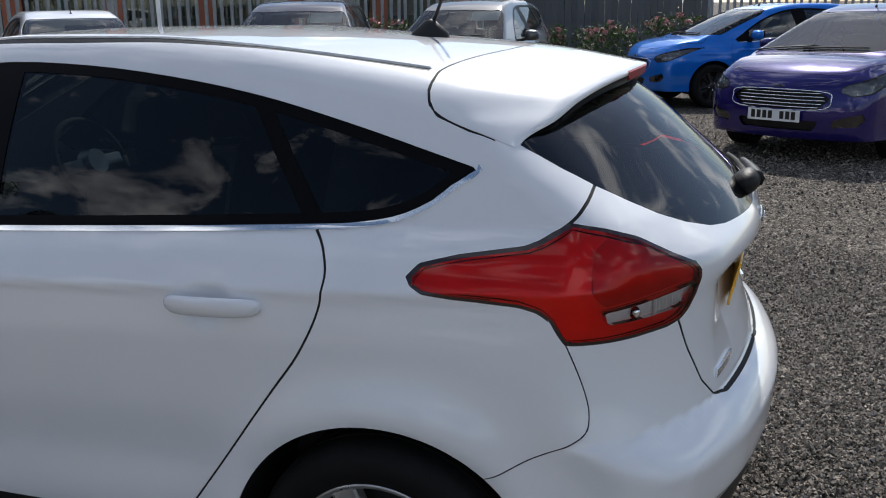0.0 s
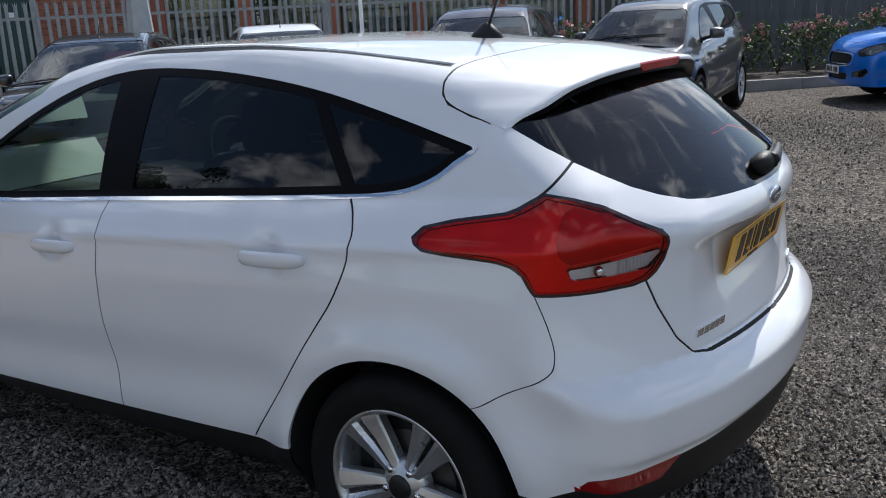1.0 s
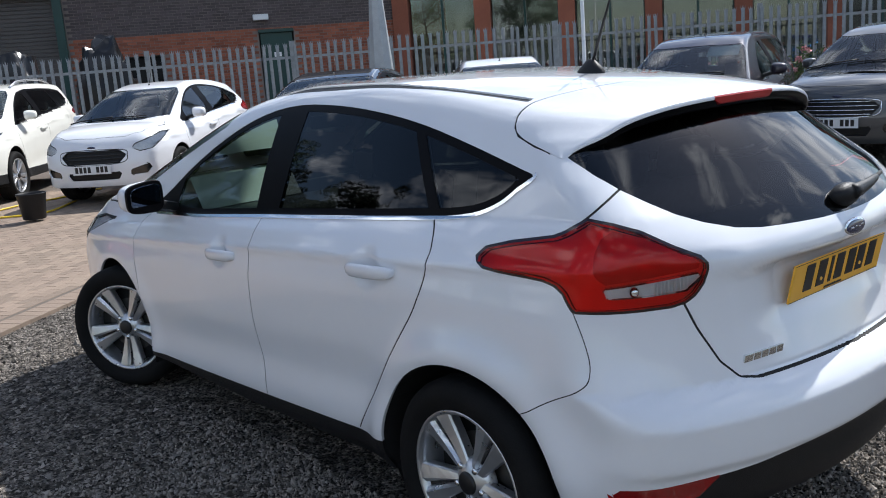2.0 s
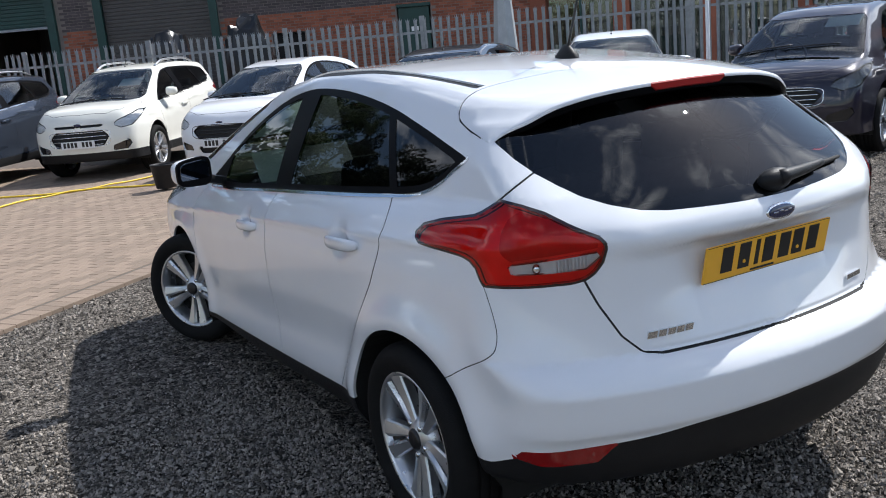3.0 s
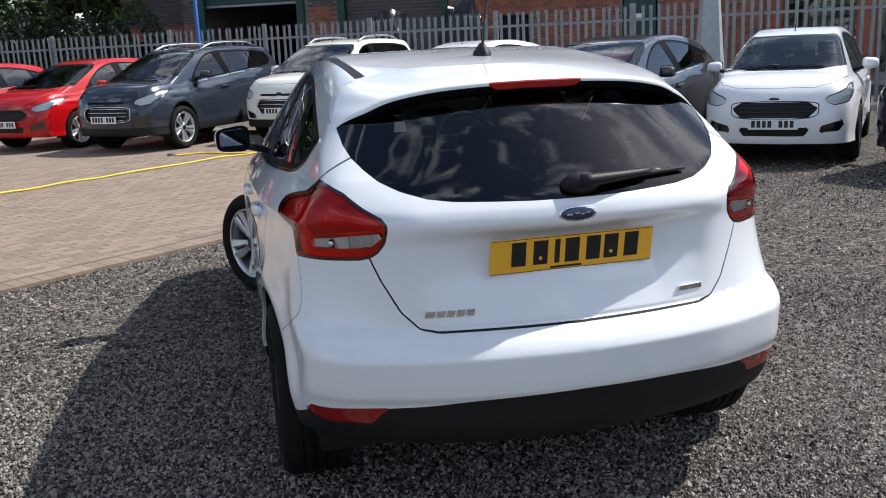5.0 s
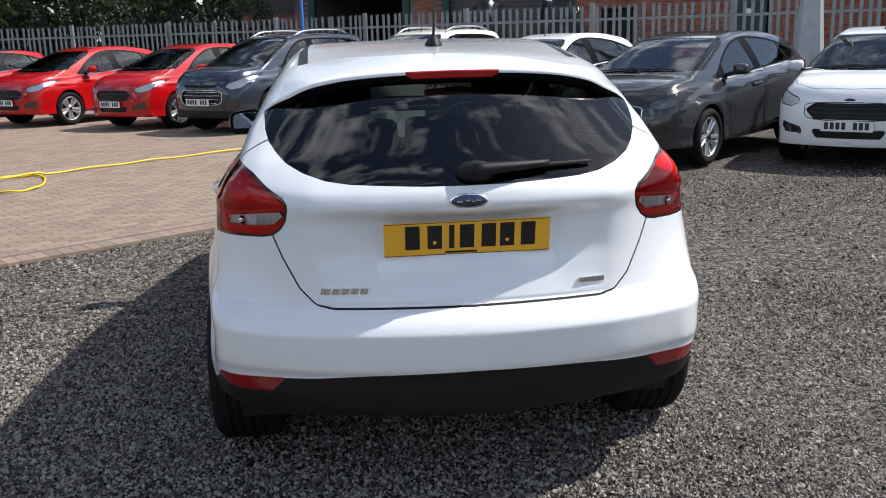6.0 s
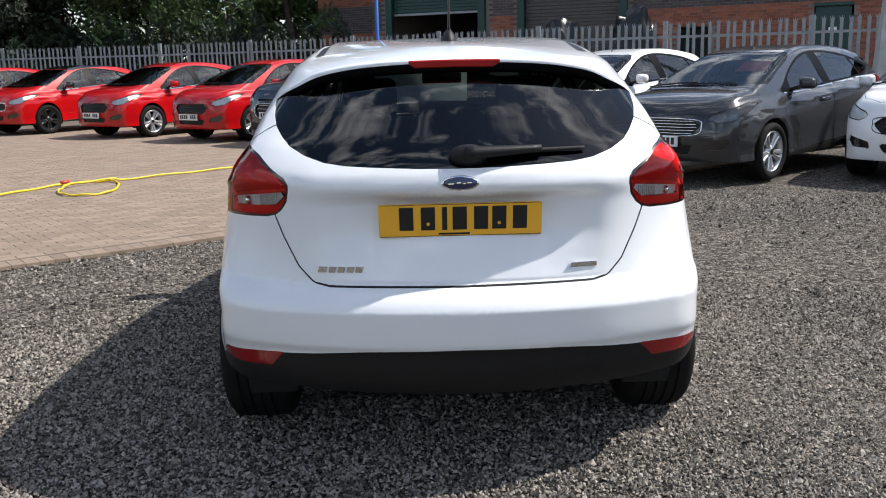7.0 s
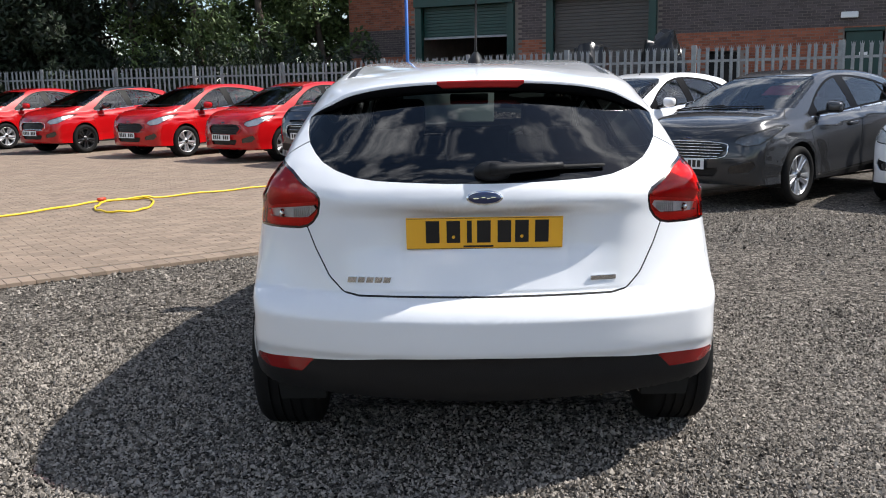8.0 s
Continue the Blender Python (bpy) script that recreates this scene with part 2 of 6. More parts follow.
def cut_mesh(v, f, phi):
    """Splits triangles along phi = 0, where phi is given at the vertices."""
    s = phi > 0
    n = s[f].sum(1)
    keep, mixed = f[(n == 0) | (n == 3)], f[(n == 1) | (n == 2)]
    if not len(mixed):
        return v, f
    sm = s[mixed]
    lone = np.where(sm.sum(1) == 1, sm.argmax(1), (~sm).argmax(1))
    r = np.arange(len(mixed))
    a, b, c = mixed[r, lone], mixed[r, (lone + 1) % 3], mixed[r, (lone + 2) % 3]
    e = np.sort(np.concatenate([np.stack([a, b], 1), np.stack([a, c], 1)]), 1)
    u, inv = np.unique(e, axis=0, return_inverse=True)
    inv = inv.ravel()
    t = phi[u[:, 0]] / (phi[u[:, 0]] - phi[u[:, 1]] + 1e-15)
    t = np.clip(t, 0.002, 0.998)[:, None]
    nv = v[u[:, 0]] * (1 - t) + v[u[:, 1]] * t
    ab, ac = inv[:len(a)] + len(v), inv[len(a):] + len(v)
    return np.vstack([v, nv]), np.vstack([keep, np.stack([a, ab, ac], 1), np.stack([ab, b, c], 1), np.stack([ab, c, ac], 1)])


def half_shell(field, ya, yb, zc, n_th, n_mid, n_rear, n_front):
    """The left half of a closed body, found along rays that leave an axis inside it."""
    rows = [(ya, -p) for p in np.linspace(np.pi / 2, 0, n_rear, endpoint=False)] + [(y, 0.0) for y in np.linspace(ya, yb, n_mid)]
    rows += [(yb, p) for p in np.linspace(0, np.pi / 2, n_front + 1)[1:]]
    rows = np.array(rows)
    th = np.linspace(0, np.pi, n_th)
    y0, ph = np.repeat(rows[:, 0], n_th), np.repeat(rows[:, 1], n_th)
    t = np.tile(th, len(rows))
    d = np.stack([-np.sin(t) * np.cos(ph), np.sin(ph), np.cos(t) * np.cos(ph)], 1)
    o = np.stack([0 * y0, y0, 0 * y0 + zc], 1)
    lo, hi = np.full(len(d), 0.05), np.full(len(d), 0.05)
    open_, step = np.ones(len(d), bool), 0.075
    for k in range(26):
        nxt = hi + step
        q = o + d * nxt[:, None]
        out = np.zeros(len(d), bool)
        out[open_] = field(*q[open_].T) > 0
        lo = np.where(open_ & ~out, nxt, lo)
        hi = np.where(open_, nxt, hi)
        open_ &= ~out
    for k in range(16):
        m = (lo + hi) / 2
        out = field(*(o + d * m[:, None]).T) > 0
        hi, lo = np.where(out, m, hi), np.where(out, lo, m)
    v = o + d * hi[:, None]
    v[np.tile(np.arange(n_th), len(rows)) == 0, 0] = 0
    v[np.tile(np.arange(n_th), len(rows)) == n_th - 1, 0] = 0
    i = np.arange(len(rows) - 1)[:, None] * n_th + np.arange(n_th - 1)[None]
    i = i.ravel()
    f = np.vstack([np.stack([i, i + n_th, i + 1], 1), np.stack([i + 1, i + n_th, i + n_th + 1], 1)])
    ar = np.linalg.norm(np.cross(v[f[:, 1]] - v[f[:, 0]], v[f[:, 2]] - v[f[:, 0]]), axis=1)
    return v, f[ar > 1e-9]


# ---- the shape of a car, rear axle at y = 0, nose towards +y ----
def spline(xs, ys):
    """A smooth curve through points, with no overshoot (monotone cubic)."""
    xs, ys = np.asarray(xs, float), np.asarray(ys, float)
    h, d = np.diff(xs), np.diff(ys) / np.diff(xs)
    m = np.zeros_like(ys)
    m[0], m[-1] = d[0], d[-1]
    ok = d[:-1] * d[1:] > 0
    w1, w2 = 2 * h[1:] + h[:-1], h[1:] + 2 * h[:-1]
    safe = np.where(ok, d[:-1], 1.0), np.where(ok, d[1:], 1.0)
    m[1:-1] = np.where(ok, (w1 + w2) / (w1 / safe[0] + w2 / safe[1]), 0.0)

    def at(x):
        x = np.clip(x, xs[0], xs[-1])
        i = np.clip(np.searchsorted(xs, x) - 1, 0, len(h) - 1)
        t = (x - xs[i]) / h[i]
        return ((1 + 2 * t) * (1 - t) ** 2 * ys[i] + t * (1 - t) ** 2 * h[i] * m[i]
                + t * t * (3 - 2 * t) * ys[i + 1] + t * t * (t - 1) * h[i] * m[i + 1])
    return at


def smax(a, b, k):
    h = np.maximum(k - np.abs(a - b), 0) / k
    return np.maximum(a, b) + h * h * k / 4


# The hatchback: half width below and above the belt line, taper along it, tail, roof and nose.
BELT = spline([-0.8, 0.2, 1.2, 2.2, 3.6], [1.135, 1.092, 1.030, 0.955, 0.86])
LOW = spline([-0.02, 0.0, 0.03, 0.07, 0.12, 0.17, 0.25, 0.40, 0.55, 0.68, 0.76, 0.82, 0.90],
             [0.765, 0.775, 0.803, 0.838, 0.866, 0.876, 0.886, 0.884, 0.873, 0.882, 0.870, 0.835, 0.79])
TAPER = spline([-0.85, -0.62, -0.47, -0.25, -0.15, 0.0, 0.25, 0.5, 1.0, 1.6, 2.2, 2.6, 3.0, 3.3, 3.6],
               [0.15, 0.078, 0.052, 0.043, 0.039, 0.028, 0.010, 0.0, -0.004, 0.0, 0.012, 0.022, 0.05, 0.12, 0.28])
TAIL = spline([0.18, 0.26, 0.33, 0.40, 0.47, 0.50, 0.58, 0.608, 0.622, 0.672, 0.69, 0.80, 0.90, 1.0, 1.03, 1.055, 1.20, 1.30, 1.38, 1.50],
              [-0.60, -0.66, -0.735, -0.765, -0.780, -0.795, -0.803, -0.805, -0.800, -0.757, -0.725, -0.722, -0.726, -0.731, -0.724, -0.708, -0.560, -0.44, -0.32, -0.15])
DISH = spline([0.70, 0.78, 0.85, 0.935, 0.955, 0.975, 0.99], [0.0, 0.026, 0.052, 0.062, 0.050, 0.016, 0.0])
BOW = spline([0.2, 0.7, 1.0, 1.1, 1.3, 1.5], [0.30, 0.26, 0.29, 0.38, 0.55, 0.6])
CROWN = spline([-0.4, -0.1, 0.0, 0.25, 0.5, 0.8, 1.0, 1.6], [0.20, 0.185, 0.165, 0.11, 0.065, 0.04, 0.035, 0.06])
ROOF = spline([-0.6, -0.2, -0.1, 0.0, 0.22, 0.5, 0.8, 1.2, 1.55, 1.8, 2.0, 2.3, 2.6, 2.74, 2.86, 2.95, 3.1, 3.3, 3.45, 3.6],
              [1.372, 1.434, 1.444, 1.453, 1.468, 1.484, 1.495, 1.493, 1.458, 1.405, 1.340, 1.225, 1.108, 1.055, 1.012, 1.002, 0.978, 0.920, 0.84, 0.70])
# how far the tail's corners draw in from the bumper up to the lamps: width, and roundness in plan
DRAW = spline([0.40, 0.46, 0.53, 0.60, 0.67, 0.75, 0.82, 0.90, 1.00, 1.08, 1.20], [0.026, 0.020, 0.014, 0.013, 0.013, 0.018, 0.024, 0.032, 0.030, 0.018, 0.0])
ROUND = spline([0.40, 0.52, 0.62, 0.69, 0.78, 0.90, 1.00, 1.06, 1.12], [0.9, 0.7, 0.7, 1.6, 2.6, 3.2, 2.6, 1.2, 0.0])
NOSE = spline([0.18, 0.3, 0.5, 0.7, 0.85, 1.0], [3.48, 3.55, 3.57, 3.54, 3.46, 3.3])


def make_field(roof=ROOF, tail=TAIL, belt=BELT, dish=1.0, bow=BOW, crown=None, cups=(), draw=1.0):
    """The signed shape of a car body: below zero inside."""
    def field(x, y, z):
        x = np.abs(x)
        d = belt(y) - z
        e = np.maximum(-d, 0)
        w = np.where(d > 0, LOW(d), 0.775 - 0.47 * e - 0.28 * e * e) - TAPER(y) * (0.72 + 0.28 * np.clip((z - 0.72) / 0.3, 0, 1))
        for wy in (0.0, 2.648):
            w = w + (0.031 if wy == 0 else 0.011) * np.exp(-((np.hypot(y - wy, z - 0.32) - 0.385) / 0.075) ** 2)
        w = w + 0.007 * np.exp(-((d - 0.125) / 0.016) ** 2) * (d > 0)
        back = np.clip((0.08 - y) / 0.46, 0, 1)
        w = w - draw * DRAW(z) * back * back * (3 - 2 * back)
        for cy, cz in cups:
            q = ((y - cy) / 0.085) ** 2 + ((z - cz - 0.008) / 0.075) ** 2
            w = w - 0.018 * np.clip(1 - q, 0, 1) ** 2
        rear = tail(z) + bow(z) * x * x + dish * DISH(z) * np.clip((0.62 - x) / 0.34, 0, 1) ** 1.6 - y
        turn = np.maximum(x - 0.45, 0)
        rear = rear + draw * ROUND(z) * turn * turn / (1 + turn / 0.15)
        f = smax(x - w, rear, 0.10)
        f = smax(f, y - (NOSE(z) - 0.28 * x * x), 0.13)
        f = smax(f, z - (roof(y) - (crown if crown is not None else CROWN(y)) * x * x), 0.050)
        return smax(f, 0.2 - z, 0.03)
    return field


body_field = make_field()


SUV_ROOF = spline([-0.75, -0.5, 0.0, 0.6, 1.2, 1.6, 1.8, 2.0, 2.3, 2.62, 2.74, 2.9, 3.15, 3.33, 3.45, 3.6],
                  [1.40, 1.445, 1.475, 1.488, 1.475, 1.44, 1.40, 1.33, 1.205, 1.06, 1.015, 1.0, 0.975, 0.935, 0.86, 0.72])
SUV_TAIL = spline([0.18, 0.3, 0.45, 0.6, 0.75, 1.0, 1.15, 1.3, 1.42, 1.5], [-0.60, -0.70, -0.78, -0.79, -0.75, -0.73, -0.68, -0.60, -0.53, -0.48])
MPV_ROOF = spline([-0.75, -0.4, 0.0, 0.6, 1.2, 1.6, 1.85, 2.05, 2.35, 2.7, 2.92, 3.05, 3.2, 3.33, 3.45, 3.6],
                  [1.38, 1.43, 1.462, 1.486, 1.48, 1.455, 1.42, 1.36, 1.235, 1.075, 0.975, 0.95, 0.92, 0.885, 0.83, 0.70])
# outlines in side view (y, z); the lamp ones run round the corner of the body
DLO = [(2.25, .945), (2.165, 1.059), (1.958, 1.192), (1.773, 1.284), (1.588, 1.354), (1.397, 1.398), (1.203, 1.417), (1.008, 1.416), (.825, 1.407),
       (.653, 1.391), (.491, 1.371), (.343, 1.346), (.206, 1.316), (.08, 1.285), (-.037, 1.254), (-.126, 1.23), (-.162, 1.22), (-.153, 1.208),
       (-.114, 1.183), (-.077, 1.152), (-.026, 1.126), (.03, 1.109), (.112, 1.097), (.187, 1.091), (.609, 1.06), (1.185, 1.019)]
DLO_TALL = [(2.25, .945), (2.1, 1.06), (1.9, 1.19), (1.7, 1.29), (1.5, 1.36), (1.2, 1.395), (.6, 1.395), (.1, 1.38), (-.28, 1.345), (-.36, 1.28),
            (-.36, 1.20), (-.26, 1.14), (-.05, 1.115), (.187, 1.10), (.609, 1.07), (1.185, 1.025)]
LAMP = [(.5416, 1.009), (.51, 1.036), (.436, 1.056), (.379, 1.067), (.325, 1.078), (.297, 1.09), (.268, 1.107), (.238, 1.124), (.175, 1.113),
        (.11, 1.094), (.031, 1.054), (-.033, 1.026), (-.052, 1.008), (-.055, .99), (-.042, .95), (-.02, .922), (.005, .905), (.045, .896), (.13, .892),
        (.21, .891), (.291, .891), (.303, .911), (.314, .936), (.332, .954), (.363, .963), (.403, .966), (.472, .971), (.522, .978), (.539, .993)]
LAMP_WHITE = [(.212, .955), (.09, .968), (-.030, .981), (-.033, .966), (.005, .937), (.10, .931), (.205, .929)]
LAMP_DOME = [(.238, 1.0), (.232, 1.045), (.212, 1.08), (.18, 1.098), (.10, 1.078), (.02, 1.038), (-.032, 1.006), (-.028, .992), (.09, .979), (.208, .966), (.23, .98)]
SEAM_BUMPER = [(.29, .895), (.268, .83), (.255, .774), (.257, .738), (.27, .712), (.322, .676), (.39, .635), (.444, .599), (.53, .55)]
GATE = [(-.2, .682), (.425, .683), (.477, .692), (.527, .742), (.576, .835), (.605, .907), (.66, 1.0), (.82, 1.06), (.82, 1.25), (-.2, 1.30)]
SEAM_GATE = [(.27, 1.10), (.2376, 1.124), (.202, 1.15), (.154, 1.182), (.11, 1.205)]
REAR_GLASS = [(-.2, 1.053), (.127, 1.055), (.274, 1.060), (.36, 1.064), (.43, 1.073), (.50, 1.094), (.552, 1.120), (.585, 1.150), (.612, 1.182),
              (.628, 1.22), (.632, 1.26), (.628, 1.30), (.55, 1.37), (-.2, 1.40)]
SEAM_C = [(.184, 1.09), (.148, 1.053), (.125, .997), (.138, .916), (.18, .828), (.242, .741), (.33, .617), (.414, .503), (.526, .352), (.56, .31)]
SEAM_B = [(1.185, 1.03), (1.184, .955), (1.178, .886), (1.186, .759), (1.189, .649), (1.177, .538), (1.153, .43), (1.146, .28)]
SEAM_A = [(2.27, .95), (2.35, .915), (2.374, .853), (2.383, .776), (2.353, .649), (2.337, .514), (2.336, .40), (2.27, .27)]
SEAM_SPOILER = [(-.2, -.100), (.0, -.100), (.17, -.085), (.35, -.042), (.44, -.024), (.507, -.018), (.55, -.022), (.59, -.022), (.612, -.031), (.626, -.055), (.639, -.135), (.643, -.225), (.646, -.30), (.646, -.45)]
BLACK_LOW = spline([0, .3, .5, .65, .77, .81, .84, .90], [.487, .480, .466, .458, .452, .425, .392, .380])
STRIP = [(.484, .005), (.523, .005), (.532, .5), (.524, 1.0), (.506, 1.4), (.482, 1.70), (.448, 1.70), (.472, 1.4), (.490, 1.0), (.496, .5)]
REFLECTOR = [(.585, .463), (.70, .458), (.805, .452), (.815, .428), (.765, .406), (.635, .408)]
SCREEN = [(-.2, 1.80), (.40, 1.775), (.52, 1.73), (.575, 1.82), (.70, 2.50), (.67, 2.66), (.40, 2.80), (-.2, 2.85)]
BONNET = [(-.2, 2.875), (.40, 2.825), (.68, 2.685), (.735, 2.78), (.70, 3.05), (.62, 3.28), (.42, 3.40), (-.2, 3.45)]
HEADLAMP = [(.43, .71), (.56, .662), (.80, .685), (1.05, .78), (1.32, .88), (1.05, .875), (.75, .82), (.50, .765)]
GRILLE_TALL = [(-.2, .655), (.38, .655), (.47, .575), (.38, .455), (-.2, .455)]
SLOT = [(-.2, .735), (.36, .735), (.40, .718), (.36, .700), (-.2, .700)]
GRILLE = [(-.2, .705), (.37, .705), (.475, .635), (.37, .535), (-.2, .535)]
INTAKE = [(-.2, .43), (.40, .43), (.34, .335), (-.2, .335)]
FOG = [(.50, .445), (.72, .505), (.76, .46), (.70, .385), (.50, .375)]
EPS, THIN = 0.0028, 0.0014


def region(key, p, tall=False):
    """The distance that says whether a point of the left half lies in a panel."""
    x, y, z = -p[:, 0], p[:, 1], p[:, 2]
    far = lambda cond, phi: np.where(cond, phi, 0.5)

    def near(cond, phi, level=0.5):
        """phi where cond holds, and far off elsewhere."""
        out = np.full(len(x), level)
        if cond.any():
            out[cond] = phi(x[cond], y[cond], z[cond])
        return out
    diag = lambda x, y: (y + x) / math.sqrt(2)
    if key == "dlo":
        return near((x > 0.35) & (y > -0.6) & (y < 2.7) & (z > 0.85), lambda x, y, z: poly_distance(y, z, DLO_TALL if tall else rounded(DLO, 2, True)))
    if key in ("lamp", "lampwhite", "lampdome"):
        return near((y < 0.05) & (z > 0.75), lambda x, y, z: poly_distance(diag(x, y) + (0.22 if tall else 0) * (y > -0.5), z, {"lamp": LAMP, "lampwhite": LAMP_WHITE, "lampdome": LAMP_DOME}[key]))
    if key == "bumper":
        return near((y < 0.2) & (z < 1.0), lambda x, y, z: signed_line(diag(x, y), z, rounded(SEAM_BUMPER, 4)))
    if key in ("gate", "rearglass"):
        return near(y < (-0.30 if key == "gate" else -0.05), lambda x, y, z: poly_distance(x, z, GATE if key == "gate" else REAR_GLASS))
    if key == "gate2":
        return near((y < -0.2) & (z > 1.05) & (z < 1.3), lambda x, y, z: signed_line(diag(x, y), z, SEAM_GATE))
    if key == "spoil":
        return near((z > 1.2) & (y < 0.3) & (y > -0.4), lambda x, y, z: signed_line(x, y, SEAM_SPOILER))
    if key in "abc":
        return signed_line(y, z, rounded({"a": SEAM_A, "b": SEAM_B, "c": SEAM_C}[key], 4))
    if key == "black":
        return far(y < -0.3, z - BLACK_LOW(x))
    if key == "reflector":
        return near((y < -0.3) & (z < 0.6), lambda x, y, z: poly_distance(x, z, REFLECTOR))
    if key == "screen":
        return near((y > 1.5) & (y < 3.2) & (z > 0.85), lambda x, y, z: poly_distance(x, y, [(u, w + tall * 0.15) for u, w in SCREEN] if tall == 2 else SCREEN))
    if key == "bonnet":
        return near((z > 0.7) & (y > 2.4), lambda x, y, z: poly_distance(x, y, BONNET))
    if key == "headlamp":
        return near(y > 2.7, lambda x, y, z: poly_distance(x + 0.9 * (3.35 - y), z, HEADLAMP))
    if key in ("grille", "intake", "fog"):
        return near(y > 3.0, lambda x, y, z: poly_distance(x, z, {"grille": GRILLE_TALL if tall == 1 else GRILLE, "intake": SLOT if tall == 1 else INTAKE, "fog": FOG}[key]))
    if key == "strip":
        return near((z > 1.3) & (y > -0.2) & (y < 2.0), lambda x, y, z: poly_distance(x, y, STRIP))
    if key == "sill":
        return far((y > 0.2) & (y < 2.45), z - (0.379 - 0.047 * y))
    if key == "arch":
        arch = np.full(len(x), 0.5)
        for wy in (0.0, 2.648):
            arch = np.minimum(arch, np.where(z < 0.325, np.abs(y - wy), np.hypot(y - wy, z - 0.325)) - 0.365)
        return far(x > 0.45, arch)
    if key == "low":
        return z - 0.25
    if key == "roof":
        return near(z > 1.2, lambda x, y, z: poly_distance(x, y, [(-.2, -.6), (.55, -.5), (.55, 1.74), (-.2, 1.78)]))
    ends = {"p1": ((1.24, .9), (1.37, 1.5)), "p2": ((1.075, .9), (1.15, 1.5)), "p3": ((.05, .9), (.53, 1.5)), "p4": ((.0, .9), (.485, 1.5)), "p5": ((2.06, .8), (2.06, 1.5))}
    return near(z > 0.9, lambda x, y, z: signed_line(y, z, ends[key]))


CUTS = [("arch", 0), ("dlo", 0), ("dlo", 0.011), ("dlo", -0.024), ("lamp", 0), ("lamp", -0.008), ("lampwhite", 0), ("lampdome", 0), ("bumper", THIN), ("bumper", -THIN),
        ("gate", EPS), ("gate", -EPS), ("rearglass", 0), ("c", EPS), ("c", -EPS), ("b", EPS), ("b", -EPS), ("a", EPS), ("a", -EPS), ("black", 0),
        ("reflector", 0), ("screen", 0), ("bonnet", EPS), ("bonnet", -EPS), ("headlamp", 0), ("headlamp", -0.010), ("grille", 0), ("intake", 0), ("fog", 0), ("sill", 0),
        ("p1", 0), ("p2", 0), ("p3", 0), ("p4", 0), ("p5", 0), ("spoil", EPS), ("spoil", -EPS), ("low", 0), ("gate2", EPS), ("gate2", -EPS), ("strip", 0)]


def classify(p, r, cut):
    """A name for the panel of each triangle centre."""
    y, z = p[:, 1], p[:, 2]
    lab = np.full(len(p), "body", dtype="U20")

    def put(cond, name):
        lab[cond] = name
    low = (z < 1.12)
    put((r["c"] < 0) & (r["b"] > 0) & low & (r["sill"] > 0) & (y > 0.1) & (y < 1.3), "rear_door")
    put((r["b"] < 0) & (r["a"] > 0) & low & (r["sill"] > 0) & (y > 1.05) & (y < 2.42), "front_door")
    put((np.abs(r["c"]) < EPS) & (z > 0.36) & (z < 1.09), "gap_c")
    put((np.abs(r["b"]) < EPS) & (z > 0.31) & (z < 1.02), "gap_b")
    put((np.abs(r["a"]) < EPS) & (z > 0.28) & (z < 0.93), "gap_a")
    put(r["bonnet"] < -EPS, "bonnet")
    put(np.abs(r["bonnet"]) < EPS, "gap_bonnet")
    put((r["bumper"] < 0) & (y < -0.1) & (z < 0.93), "rear_bumper")
    put((np.abs(r["bumper"]) < THIN) & (z < 0.9) & (z > 0.58), "gap_bumper")
    put((r["gate"] < -EPS) & ((z < 1.1) | (r["gate2"] > 0)) & (y < -0.3), "tailgate")
    put((np.abs(r["gate2"]) < EPS) & (z > 1.11) & (z < 1.19) & (y < -0.3), "gap_gate")
    put((np.abs(r["gate"]) < EPS) & (y < -0.34) & (z < 1.0), "gap_gate")
    put((r["black"] < 0) & (lab == "rear_bumper"), "bumper_trim")
    put(r["reflector"] < 0, "reflector")
    put(r["lamp"] < 0, "lamp_edge")
    put(r["lamp"] < -0.008, "tail_lamp")
    put((r["lampwhite"] < 0) & (r["lamp"] < -0.008), "reverse_lamp")
    if cut:
        put((r["lampdome"] < 0) & (lab == "tail_lamp"), "tail_lamp_dome")
    put((np.abs(r["spoil"]) < EPS) & (lab == "body") & (y > -0.21) & (z > 1.275), "gap_spoil")
    put((r["spoil"] < -EPS) & (lab == "body") & (y < 0.0) & (((y > -0.225) & (z > 1.262)) | (z > 1.315)), "under_spoiler" if cut else "body")
    put(r["rearglass"] < 0, "rear_window")
    if cut:
        put((r["strip"] < 0) & (lab == "body"), "strip")
    put((r["sill"] < 0), "sill")
    put(r["screen"] < 0, "windscreen")
    put((r["dlo"] < 0.011) & (r["dlo"] > 0) & (z < 0.945 + (2.25 - y) * 0.114), "chrome")
    put(r["dlo"] < 0, "window_trim")
    inner = r["dlo"] < -0.024
    put(inner & (r["p1"] < 0) & (r["p5"] > 0), "front_window")
    put(inner & (r["p2"] > 0) & (r["p3"] < 0), "rear_window_side")
    put(inner & (r["p4"] > 0), "quarter_window")
    put(r["headlamp"] < 0, "headlamp_edge")
    put(r["headlamp"] < -0.010, "headlamp")
    put(r["grille"] < 0, "grille")
    put(r["intake"] < 0, "intake")
    put(r["fog"] < 0, "fog_lamp")
    put((z < 0.25) & np.isin(lab, ("body", "rear_bumper", "bumper_trim", "sill")), "underbody")
    put(r["arch"] < 0, "void")
    if cut:
        put((z < 0.315 + 0.03 * np.abs(p[:, 0])) & (y < -0.30), "void")
    return lab


